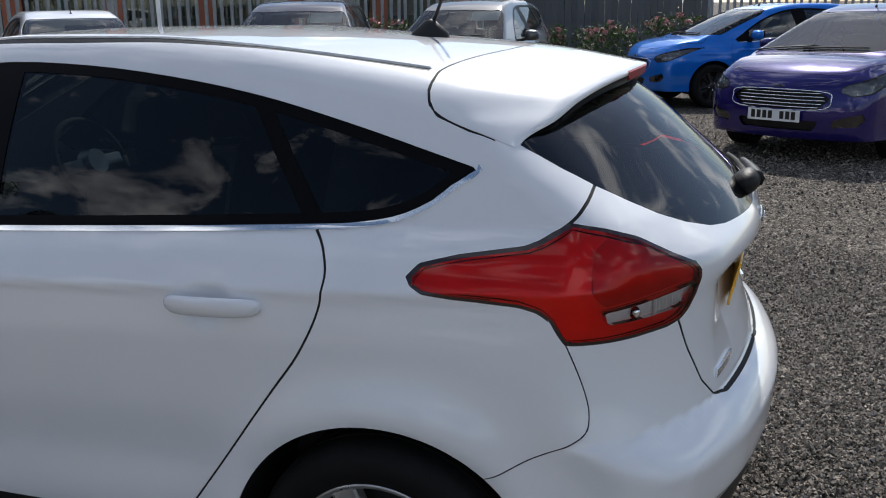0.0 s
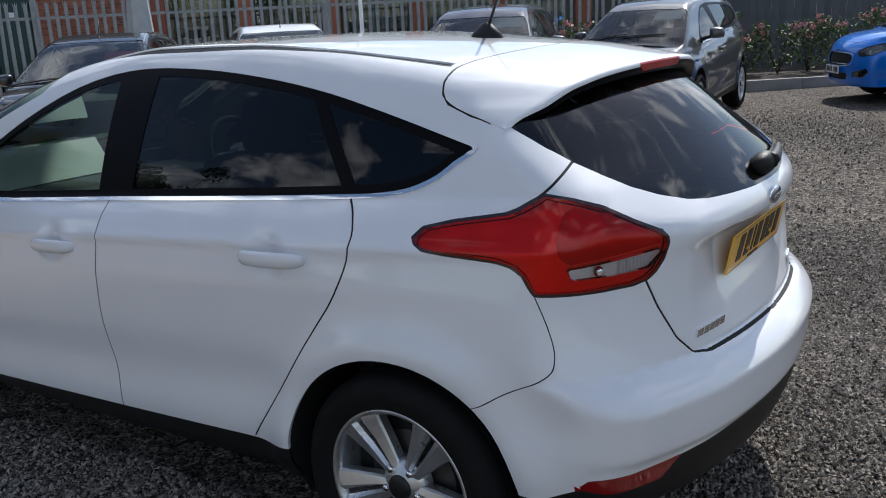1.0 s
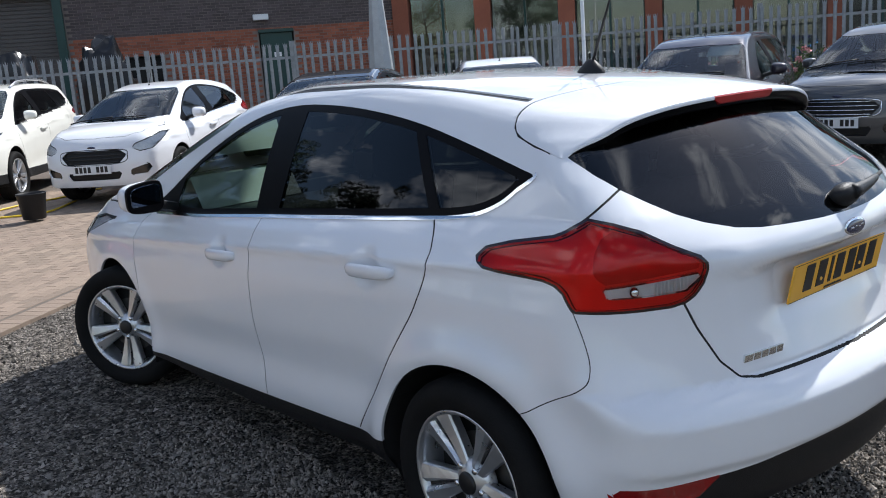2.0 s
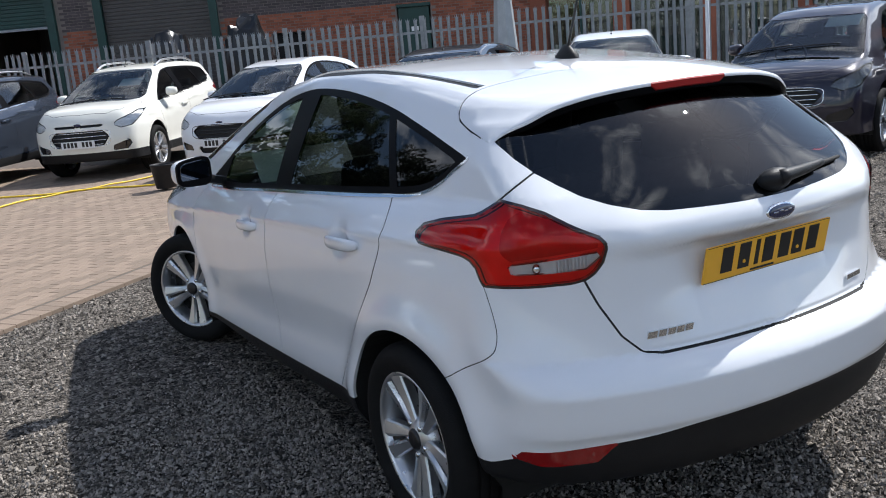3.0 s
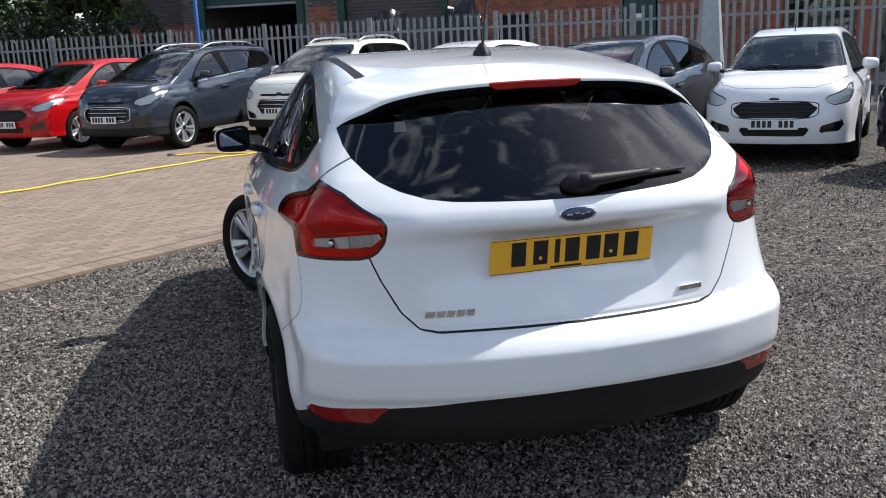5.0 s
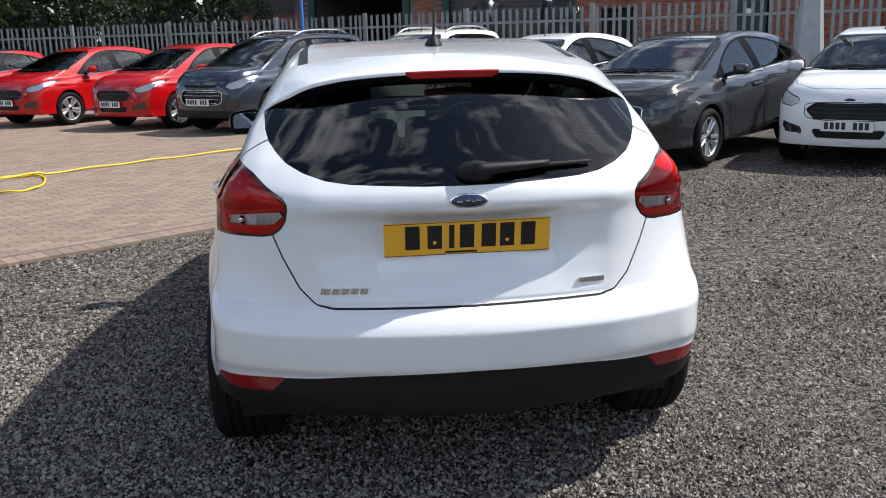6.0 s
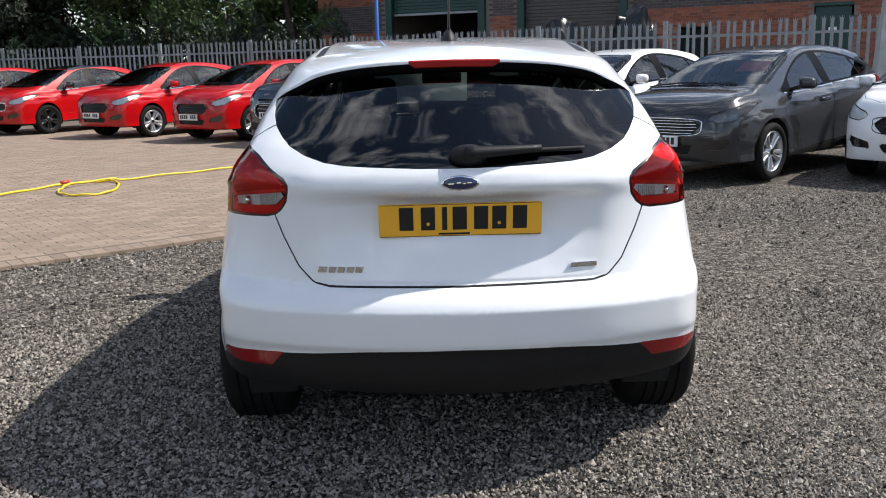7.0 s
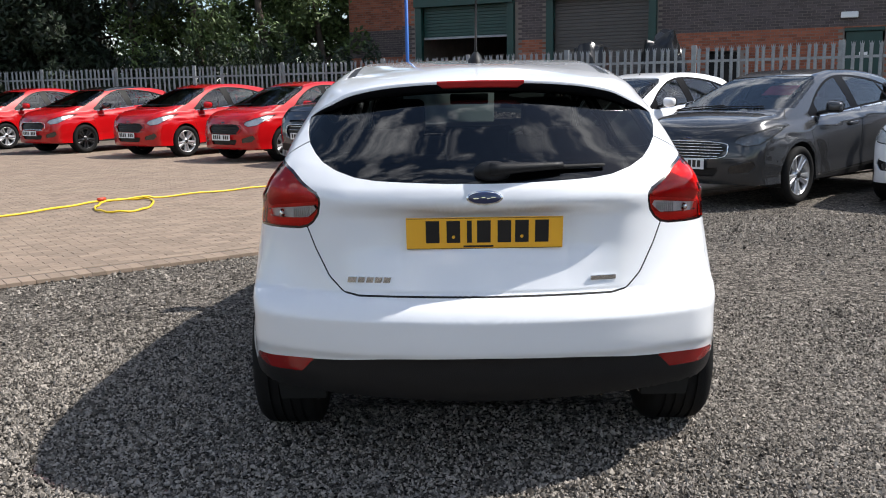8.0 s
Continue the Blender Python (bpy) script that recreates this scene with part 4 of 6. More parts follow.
    for side in (-1, 1):
        door_mirror(e, sc, side, mirror or shell)
        # the panel line below the belt carries a handle on each door
        for hy, hz in ((0.39, 0.920), (1.42, 0.853)):
            if not fine and hy < 1:
                continue
            hx = 0.862 if fine else 0.872
            bm = bmesh.new()
            rows = []
            for k in range(17):
                u = math.cos(math.pi * k / 16)
                end = (1 - u ** 6) ** 0.5
                hh, out = 0.006 + 0.0165 * end, 0.004 + 0.026 * (1 - abs(u) ** 3) ** 0.6
                rows.append([bm.verts.new((-out + 0.011 * math.cos(a) - 0.004, -0.122 * u, hh * math.copysign(abs(math.sin(a)) ** 0.7, math.sin(a)))) for a in np.linspace(0, 2 * math.pi, 12, endpoint=False)])
            for a_, b_ in zip(rows[:-1], rows[1:]):
                for i in range(12):
                    bm.faces.new((a_[i], a_[(i + 1) % 12], b_[(i + 1) % 12], b_[i]))
            bm.faces.new(rows[0][::-1]), bm.faces.new(rows[-1])
            bmesh.ops.recalc_face_normals(bm, faces=bm.faces)
            part("door_handle", bm, shell, e, smooth=True, at=pose(side * hx * sc[0], hy * sc[1], hz * sc[2], -3.0, 0, 0 if side < 0 else 180))
    cabin(e, sc)
    if not fine:
        # front furniture: grille bars, badge, plate, wipers, number
        for i in range(grille_bars):
            zc, zh = (0.555, 0.16) if tall == 1 else (0.62, 0.13)
            z = zc - zh / 2 + i * zh / max(grille_bars - 1, 1)
            wdt = 0.87 - abs(z - zc - 0.01) * 1.6
            y = NOSE(np.array([z]))[0]
            xs = np.linspace(-wdt / 2, wdt / 2, 13)
            mesh_ob("grille_bar", *tube(np.stack([xs * sc[0], (y - 0.28 * xs * xs - 0.008) * sc[1], np.full(13, z * sc[2])], 1), 0.006, 6), bar_mat or M_CHROME, e, label="grille bar")
        gl = GRILLE_TALL if tall == 1 else GRILLE
        loop = [(x, z) for x, z in gl if x > 0]
        loop = [(-x, z) for x, z in loop[::-1]] + loop
        ring = [(x * sc[0], (float(NOSE(np.array([z]))[0]) - 0.28 * x * x - 0.004) * sc[1], z * sc[2]) for x, z in rounded(loop, 5, True)]
        mesh_ob("grille_surround", *tube(ring + ring[:1], 0.007, 6), M_CHROME if bar_mat is None else bar_mat, e, label="bright grille surround")
        bm = bmesh.new()
        bmesh.ops.create_uvsphere(bm, u_segments=20, v_segments=8, radius=1, matrix=pose(0, 3.52 * sc[1], 0.735 * sc[2], -30) @ Matrix.Diagonal((0.06, 0.012, 0.026, 1)))
        part("badge", bm, M_BADGE, e, "oval badge", smooth=True)
        number_plate(e, pose(0, (3.585 + 0.012) * sc[1], (0.485 if tall == 1 else 0.47) * sc[2], 0, 0, 180), M_PLATEWHITE, "white number plate with dark bars")
        for s_ in (-1, 1):
            x0 = 0.25 * s_ + 0.12
            ln = [(x0 + (t - 0.5) * 0.62 * -1, 2.76 - 0.06 * t) for t in np.linspace(0, 1, 7)]
            mesh_ob("wiper", *tube([(x * sc[0], y * sc[1], (top_of(field, x, y) + 0.012) * sc[2]) for x, y in ln], 0.008, 6), M_PLASTIC, e)
        for s_ in (-1, 1):
            bm = bmesh.new()
            cyl(bm, 0.036, 0.036, 0.02, pose(s_ * 0.63 * sc[0], 3.40 * sc[1], 0.435 * sc[2], 90, 0, 0), 20)
            part("fog_bulb", bm, M_CLEAR, e, smooth=True)
            for bx_, bz_ in ((0.70, 0.735), (0.60, 0.715)):
                yb_ = float(NOSE(np.array([bz_]))[0]) - 0.28 * bx_ * bx_ - 0.085
                bm = bmesh.new()
                bmesh.ops.create_uvsphere(bm, u_segments=16, v_segments=8, radius=0.034, matrix=pose(s_ * bx_ * sc[0], yb_ * sc[1], bz_ * sc[2]))
                part("headlamp_bulb", bm, M_CHROME, e, "round lamp bowl", smooth=True)
        if window_sheet:
            part("window_sheet", box(bmesh.new(), (0.36, 0.004, 0.24), pose(-0.34 * sc[0], 2.16 * sc[1], (top_of(field, 0.34, 2.16) - 0.03) * sc[2], 64)), M_PAPER if window_sheet is True else window_sheet, e, "price sheet inside the windscreen")
    if rails:
        for s_ in (-1, 1):
            ys = np.linspace(-0.15, 1.55, 15)
            zz = [(top_of(field, 0.50, y) + 0.052 * min(1, 6 * min(k, 14 - k) / 14)) * sc[2] for k, y in enumerate(ys)]
            mesh_ob("roof_rail", *tube([(s_ * 0.51 * sc[0], y * sc[1], z) for y, z in zip(ys, zz)], 0.017, 8), M_ALLOY, e, label="silver roof rail")
    # aerial
    ya = 0.20 if fine else 1.55
    za = top_of(field, 0.0, ya) * sc[2]
    mesh_ob("aerial_base", *lathe([(-0.01, 0.048), (0.010, 0.044), (0.03, 0.026), (0.043, 0.014), (0.048, 0.0001)] if fine else [(-0.005, 0.02), (0.01, 0.016), (0.02, 0.0001)], 24, "z"), M_PLASTIC, e).matrix_basis = pose(0, ya * sc[1], za) @ Matrix.Diagonal((0.72, 1.25, 1, 1))
    top = (0, ya * sc[1] - (0.16 if fine else 0.12), za + (0.40 if fine else 0.2))
    mesh_ob("aerial_rod", *tube([(0, ya * sc[1], za + 0.015), top], [0.0055, 0.003] if fine else 0.004, 8), M_PLASTIC, e)
    return e, field, v, f, nrm, lab


# ---- the white hatchback that the walk goes round ----
HERO, HF, hv, hf, hn, hlab = build_car("hatchback_car", "white five-door hatchback car with tinted rear windows parked on gravel", Matrix(), M_WHITE, fine=True,
                                       group="", mirror=M_WHITE)


LIP_Y = spline([0, .155, .30, .458, .56, .615, .640], [-.392, -.386, -.368, -.332, -.290, -.250, -.238])
LIP_Z = spline([0, .155, .30, .458, .56, .615, .640], [1.392, 1.390, 1.382, 1.357, 1.314, 1.281, 1.258])


SEAM_TOP = [(.0, -.100), (.17, -.085), (.35, -.042), (.44, -.024), (.507, -.018), (.55, -.022), (.59, -.022), (.612, -.031), (.626, -.055), (.639, -.135), (.643, -.225)]


def normal_at(p, h=0.006):
    d = np.array([HF(*[np.array([c]) for c in p + e])[0] - HF(*[np.array([c]) for c in p - e])[0] for e in np.eye(3) * h])
    return d / np.linalg.norm(d)


def spoiler():
    """The roof spoiler: its skin leaves the roof seam, runs out to a lip and comes back below to the glass."""
    seam = np.array(rounded(SEAM_TOP, 3, False))
    run = np.concatenate([[0], np.cumsum(np.hypot(*np.diff(seam, axis=0).T))])
    rows = []
    for u in np.linspace(0, 1, 46):
        x0, y0 = (float(np.interp(u * run[-1], run, seam[:, k])) for k in (0, 1))
        a = np.array([x0, y0, top_of(HF, x0, y0)])
        lx = 0.638 * min(u / 0.97, 1.0) ** 0.9
        b = np.array([lx, float(LIP_Y(lx)), float(LIP_Z(lx))])
        chord = b - a
        n = normal_at(a)
        t0 = chord - n * (chord @ n)
        t0 *= np.linalg.norm(chord) / max(np.linalg.norm(t0), 1e-6)
        t1 = chord + np.array([0, 0, -0.018])
        pts = []
        for t in (0.014, 0.0141, 0.1, 0.2, 0.32, 0.45, 0.58, 0.7, 0.82, 0.92, 1.0):
            q = ((1 + 2 * t) * (1 - t) ** 2) * a + t * (1 - t) ** 2 * t0 + t * t * (3 - 2 * t) * b + t * t * (t - 1) * t1
            pts.append(tuple(q + n * (-0.012 if t == 0.014 else 0.0008)))
        x, y, z = b
        k = min(1.0, (0.66 - lx) / 0.12)
        pts += [(x, y - 0.004 * k, z - 0.005 * k), (x, y - 0.003 * k, z - 0.013 * k), (x, y + 0.004, z - 0.032 * k), (x - 0.01 * (1 - k), y + 0.05, z - 0.046 * k), (x - 0.02 * (1 - k), y + 0.13, z - 0.040 * k)]
        rows.append(pts)
    rows = [[(-x, y, z) for x, y, z in r] for r in rows[:0:-1]] + rows
    n = len(rows[0])
    v = [p for r in rows for p in r]
    f = [(i * n + j, i * n + j + 1, (i + 1) * n + j + 1, (i + 1) * n + j) for i in range(len(rows) - 1) for j in range(n - 1)]
    ob = mesh_ob("spoiler", v, f, M_WHITE, HERO)
    ob.data.materials.append(M_TRIM)
    for q in ob.data.polygons:
        if q.index % (n - 1) >= n - 4:
            q.material_index = 1
    ob.data.set_sharp_from_angle(angle=radians(60))
    return ob


SPOILER = spoiler()
# third brake lamp, under the lip
bm = bmesh.new()
xs = np.linspace(-0.155, 0.155, 15)
rows = []
for x in xs:
    y, z = float(LIP_Y(abs(x))), float(LIP_Z(abs(x)))
    k = min(1.0, (0.158 - abs(x)) / 0.012)
    rows.append([bm.verts.new(q) for q in ((x, y - 0.002, z - 0.002), (x, y - 0.0055, z - 0.006), (x, y - 0.0045, z - 0.008 - 0.017 * k), (x, y + 0.01, z - 0.010 - 0.022 * k))])
for a_, b_ in zip(rows[:-1], rows[1:]):
    for i in range(3):
        bm.faces.new((a_[i], b_[i], b_[i + 1], a_[i + 1]))
part("brake_lamp", bm, M_BRAKE, SPOILER, "long red high-level brake lamp", smooth=True)
# number plate, badge, wiper, model letters
UNDER = box(bmesh.new(), (1.36, 2.9, 0.06), pose(0, 1.45, 0.27), 0.02)
box(UNDER, (1.24, 0.50, 0.06), pose(0, -0.34, 0.40), 0.02)
part("underbody", UNDER, M_SEAL, HERO)
for s_ in (-1, 1):
    part("boot_trim", box(bmesh.new(), (0.02, 0.47, 0.40), pose(s_ * 0.60, -0.275, 0.89, 0, 0, -15 * s_), 0.006), M_INT, HERO)
PLATE = part("number_plate", box(bmesh.new(), (0.520, 0.006, 0.111), Matrix(), 0.002), M_YELLOW, HERO, "yellow rear number plate with dark bars", at=pose(0, -0.684, 0.889, 12.0))
for x in (-0.172, -0.103, -0.050, -0.002, 0.066, 0.124, 0.190):
    part("plate_bar", box(bmesh.new(), (0.016 if x == -0.050 else 0.045, 0.0022, 0.078), pose(x, -0.0034, 0.006)), M_CHAR, PLATE)
bm = box(bmesh.new(), (0.10, 0.002, 0.006), pose(-0.02, -0.0034, -0.046))
box(bm, (0.514, 0.001, 0.0016), pose(0, -0.0034, 0.0535)), box(bm, (0.514, 0.001, 0.0016), pose(0, -0.0034, -0.0535))
part("plate_small_print", bm, M_CHAR, PLATE)
for x in (-0.103, 0.124):
    bm = bmesh.new()
    cyl(bm, 0.006, 0.005, 0.004, pose(x, -0.005, -0.012, 90), 12)
    part("plate_screw", bm, M_YELLOW, PLATE, smooth=True)
yb = tail_of(HF, 0.0, 1.011)
bm = bmesh.new()
bmesh.ops.create_uvsphere(bm, u_segments=40, v_segments=12, radius=1, matrix=Matrix.Diagonal((0.060, 0.0065, 0.0245, 1)))
BADGE = part("badge", bm, M_CHROME, HERO, "chrome-rimmed dark blue oval badge", smooth=True, at=pose(0, yb, 1.011, -4))
bm = bmesh.new()
bmesh.ops.create_uvsphere(bm, u_segments=40, v_segments=12, radius=1, matrix=pose(0, -0.003, 0) @ Matrix.Diagonal((0.0535, 0.0048, 0.0195, 1)))
part("badge_face", bm, M_BADGE, BADGE, "dark blue face", smooth=True)
bm = bmesh.new()
for i, (x, w) in enumerate(((-0.028, 0.018), (-0.004, 0.013), (0.013, 0.010), (0.029, 0.014))):
    box(bm, (w, 0.002, 0.004), pose(x, -0.0078, 0.0015 * (1 if i % 2 else -1)), 0.0006)
part("badge_bar", bm, M_CHROME, BADGE)
# model name and trim mark, as plain chrome bars
for nm, cx, z, ws in (("model_mark", -0.388, 0.735, (0.030, 0.024, 0.024, 0.024, 0.024)), ("trim_mark", 0.396, 0.733, (0.088,))):
    total = sum(ws) + 0.005 * (len(ws) - 1)
    x = cx - total / 2
    for w in ws:
        yy = tail_of(HF, x + w / 2, z)
        sl = Matrix.Rotation(math.atan2(2 * 0.26 * (x + w / 2), 1), 4, "Z")
        lean = Matrix(((1, 0, 0.25 if nm == "model_mark" else 0.0, 0), (0, 1, 0, 0), (0, 0, 1, 0), (0, 0, 0, 1)))
        part(nm, box(bmesh.new(), (w, 0.008, 0.016 if nm == "trim_mark" else 0.020), pose(x + w / 2, yy - 0.002, z) @ sl @ lean, 0.001), M_CHROME, HERO, "small chrome bar")
        x += w + 0.005
# rear wiper: boss, arm and blade
bm = bmesh.new()
bmesh.ops.create_uvsphere(bm, u_segments=20, v_segments=12, radius=1, matrix=pose(0.028, -0.685, 1.092, -40) @ Matrix.Diagonal((0.062, 0.040, 0.033, 1)))
WIPER = part("rear_wiper", bm, M_PLASTIC, HERO, "black rear wiper", smooth=True)
ax_ = np.linspace(0.02, 0.26, 9)
mesh_ob("wiper_arm", *tube([(x, tail_of(HF, x, 1.098 + 0.02 * x) - 0.040 + 0.06 * (x - 0.02), 1.101 + 0.03 * x) for x in ax_], np.linspace(0.022, 0.011, 9), 8), M_PLASTIC, WIPER)
bx_ = np.linspace(0.10, 0.405, 13)
mesh_ob("wiper_blade", *tube([(x, tail_of(HF, x, 1.098 + 0.01 * x) - 0.012, 1.098 + 0.012 * x) for x in bx_], np.linspace(0.011, 0.006, 13), 6), M_SEAL, WIPER)

# a made-up white board on the dashboard, for a pale area behind the glass
BOARD = part("price_board", box(bmesh.new(), (0.60, 0.006, 0.20), pose(-0.12, 2.57, 0.955, -36), 0.002), M_PLATEWHITE, None)
tagged(BOARD, "white board added on the dashboard behind the windscreen", "price board")


# ---- the yard ----
M_GRAVEL = mat("gravel", (0.168, 0.148, 0.127), 0.9, spec=0.1, vary=0.45, scale=1.1, other=(0.085, 0.076, 0.067), fine=0.8, fine_scale=75, bump=1.0, bump_scale=90)
def cell_colours(m, sc, spread):
    """Mixes flat cells of lighter and darker stone, and their relief, into a material."""
    nt = m.node_tree
    b = nt.nodes["Principled BSDF"]
    vo, co = nt.nodes.new("ShaderNodeTexVoronoi"), nt.nodes.new("ShaderNodeTexCoord")
    vo.inputs["Scale"].default_value = sc
    nt.links.new(co.outputs["Object"], vo.inputs["Vector"])
    mr, sep, hs = nt.nodes.new("ShaderNodeMapRange"), nt.nodes.new("ShaderNodeSeparateColor"), nt.nodes.new("ShaderNodeHueSaturation")
    mr.inputs[3].default_value, mr.inputs[4].default_value = 1 - spread, 1 + spread
    nt.links.new(vo.outputs["Color"], sep.inputs[0])
    nt.links.new(sep.outputs[0], mr.inputs[0])
    nt.links.new(mr.outputs[0], hs.inputs["Value"])
    nt.links.new(b.inputs["Base Color"].links[0].from_socket, hs.inputs["Color"])
    nt.links.new(hs.outputs["Color"], b.inputs["Base Color"])
    bu = nt.nodes.new("ShaderNodeBump")
    bu.invert = True
    bu.inputs["Strength"].default_value, bu.inputs["Distance"].default_value = 1.0, 0.012
    nt.links.new(vo.outputs["Distance"], bu.inputs["Height"])
    nt.links.new(b.inputs["Normal"].links[0].from_socket, bu.inputs["Normal"])
    nt.links.new(bu.outputs["Normal"], b.inputs["Normal"])


cell_colours(M_GRAVEL, 88.0, 0.85)
cell_colours(M_GRAVEL, 32.0, 0.6)
M_STONE = mat("gravel_stone", (0.215, 0.193, 0.168), 0.8, spec=0.08, vary=0.4, scale=30, random_tint=0.85)
M_PAVER = mat("paving_brick", (0.238, 0.182, 0.134), 0.85, vary=0.4, scale=0.8, other=(0.21, 0.150, 0.115), fine=0.3, fine_scale=70, bump=0.35, bump_scale=120, random_tint=0.17)
M_JOINT = mat("paving_joint", (0.13, 0.105, 0.085), 0.95, vary=0.4, scale=6, bump=0.5, bump_scale=150)
M_KERB = mat("kerb_concrete", (0.30, 0.28, 0.25), 0.85, vary=0.5, scale=5, bump=0.4, bump_scale=80)
M_GALV = mat("galvanised_steel", (0.31, 0.33, 0.345), 0.5, metal=0.35, vary=0.45, scale=9, fine=0.2, fine_scale=60, rough_vary=0.1)
M_BRICK = mat("red_brick", (0.34, 0.115, 0.065), 0.88, vary=0.4, scale=2.0, fine=0.35, fine_scale=60, bump=0.4, bump_scale=90, random_tint=0.28)
M_BRICKDARK = mat("dark_brick", (0.105, 0.085, 0.085), 0.85, vary=0.4, scale=2.0, fine=0.3, fine_scale=60, bump=0.4, bump_scale=90, random_tint=0.25)
M_MORTAR = mat("mortar", (0.24, 0.20, 0.175), 0.95, vary=0.4, scale=3, bump=0.4, bump_scale=120)
M_GREEN = mat("green_steel", (0.007, 0.048, 0.040), 0.42, vary=0.4, scale=2.5, rough_vary=0.1)
M_TAUPE = mat("taupe_steel", (0.075, 0.066, 0.060), 0.5, vary=0.4, scale=2.0, rough_vary=0.1)
M_DARKROOM = mat("dim_interior", (0.26, 0.245, 0.23), 0.9, vary=0.4, scale=1.5)
M_BLUE = mat("blue_pole_paint", (0.02, 0.12, 0.42), 0.4, vary=0.3, scale=4)
M_WHITEPOLE = mat("white_pole_paint", (0.72, 0.73, 0.74), 0.45, vary=0.2, scale=4)
M_CLAD = mat("grey_boards", (0.11, 0.115, 0.125), 0.8, vary=0.5, scale=3, fine=0.3, fine_scale=40, bump=0.4, bump_scale=40, random_tint=0.12)
M_HOSE = mat("yellow_hose", (0.75, 0.52, 0.02), 0.5, vary=0.2, scale=12)
M_SHEET = mat("black_sheeting", (0.008, 0.008, 0.009), 0.28, vary=0.3, scale=4, bump=0.6, bump_scale=12)
M_LEAF = mat("leaf", (0.080, 0.120, 0.034), 0.6, vary=0.5, scale=0.9, other=(0.04, 0.075, 0.018), random_tint=0.5)
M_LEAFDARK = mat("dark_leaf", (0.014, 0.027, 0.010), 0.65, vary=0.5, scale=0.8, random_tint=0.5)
M_BARK = mat("bark", (0.085, 0.065, 0.05), 0.9, vary=0.6, scale=5, bump=0.8, bump_scale=30)
M_PETAL = mat("pink_petal", (0.58, 0.27, 0.28), 0.6, vary=0.3, scale=10, random_tint=0.4)
M_SOIL = mat("soil", (0.055, 0.042, 0.032), 0.95, vary=0.5, scale=6, bump=0.8, bump_scale=60)
M_SHED = mat("white_sheet_cladding", (0.62, 0.63, 0.63), 0.6, vary=0.2, scale=0.6)
M_DIRTY = mat("clear_window", (0.05, 0.09, 0.08), 0.12, vary=0.4, scale=1.2)

rng = np.random.default_rng(4)

def ground_z(x, y):
    """The yard rises a little away from the white car."""
    t = np.clip((np.hypot(x, np.asarray(y) - 1.3) - 3.5) / 6.5, 0, 1)
    return 0.02 * t * t * (3 - 2 * t)


# ground: one sheet to the horizon, finer near the car
gx = np.concatenate([np.linspace(-900, -40, 8), np.linspace(-30, 40, 106), np.linspace(50, 900, 8)])
gy = np.concatenate([np.linspace(-900, -40, 8), np.linspace(-30, 50, 121), np.linspace(60, 900, 8)])
gv = [(x, y, float(ground_z(x, y)) + (0.012 * (noise.noise((x * 0.35, y * 0.35, 0)) - 0.4) if -30 <= x <= 40 and -30 <= y <= 50 else -0.01)) for x in gx for y in gy]
ny = len(gy)
gf = [(i * ny + j, (i + 1) * ny + j, (i + 1) * ny + j + 1, i * ny + j + 1) for i in range(len(gx) - 1) for j in range(ny - 1)]
tagged(mesh_ob("ground", gv, gf, M_GRAVEL), "loose grey gravel yard surface", "ground", kind="structure")

# loose stones, thickest near the white car: low four-sided chips with the peak off centre
rock_v = np.array([(1, 0, -0.5), (-1, 0, -0.5), (0, 1, -0.5), (0, -1, -0.5), (0, 0, 0.9)], float)
rock_f = np.array([(0, 2, 4), (2, 1, 4), (1, 3, 4), (3, 0, 4)])


def paving_edge(x):
    """The y of the line where the brick paving begins."""
    return 5.40 + 0.74 * x


def stones(n, cx, cy, rx, ry, size, hollow=0.0):
    """Stones strewn over an oval that thins out at its rim; hollow thins its middle."""
    c = np.stack([rng.uniform(cx - rx, cx + rx, n), rng.uniform(cy - ry, cy + ry, n), np.zeros(n)], 1)
    d = np.hypot((c[:, 0] - cx) / rx, (c[:, 1] - cy) / ry)
    keep = rng.uniform(0, 1, n) < np.clip((1 - d) / 0.35, 0, 1) * (1 - hollow * np.clip((0.75 - d) / 0.3, 0, 1))
    keep &= c[:, 1] < paving_edge(c[:, 0]) - 0.05
    keep &= (np.abs(c[:, 0]) > 0.72) | (c[:, 1] < 0.1) | (c[:, 1] > 3.4)
    c = c[keep]
    n = len(c)
    r = size * np.clip(rng.lognormal(0, 0.32, n), 0.5, 2.0)
    sc = r[:, None] * rng.uniform(0.65, 1.2, (n, 3)) * np.array([1.25, 0.95, 0.85])
    v = np.repeat(rock_v[None], n, 0)
    v[:, 4, :2] = rng.uniform(-0.5, 0.5, (n, 2))
    v = v * sc[:, None] * rng.uniform(0.7, 1.25, (n, 5, 1))
    a = rng.uniform(0, 6.28, n)
    t = rng.uniform(-0.7, 0.7, n)
    v = np.stack([v[..., 0] * np.cos(t)[:, None] + v[..., 2] * np.sin(t)[:, None], v[..., 1], v[..., 2] * np.cos(t)[:, None] - v[..., 0] * np.sin(t)[:, None]], -1)
    v = np.stack([v[..., 0] * np.cos(a)[:, None] - v[..., 1] * np.sin(a)[:, None], v[..., 0] * np.sin(a)[:, None] + v[..., 1] * np.cos(a)[:, None], v[..., 2]], -1)
    c[:, 2] = ground_z(c[:, 0], c[:, 1]) + r * rng.uniform(-0.05, 0.6, n)
    v = (v + c[:, None]).reshape(-1, 3)
    f = (rock_f[None] + 5 * np.arange(n)[:, None, None]).reshape(-1, 3)
    return v, f


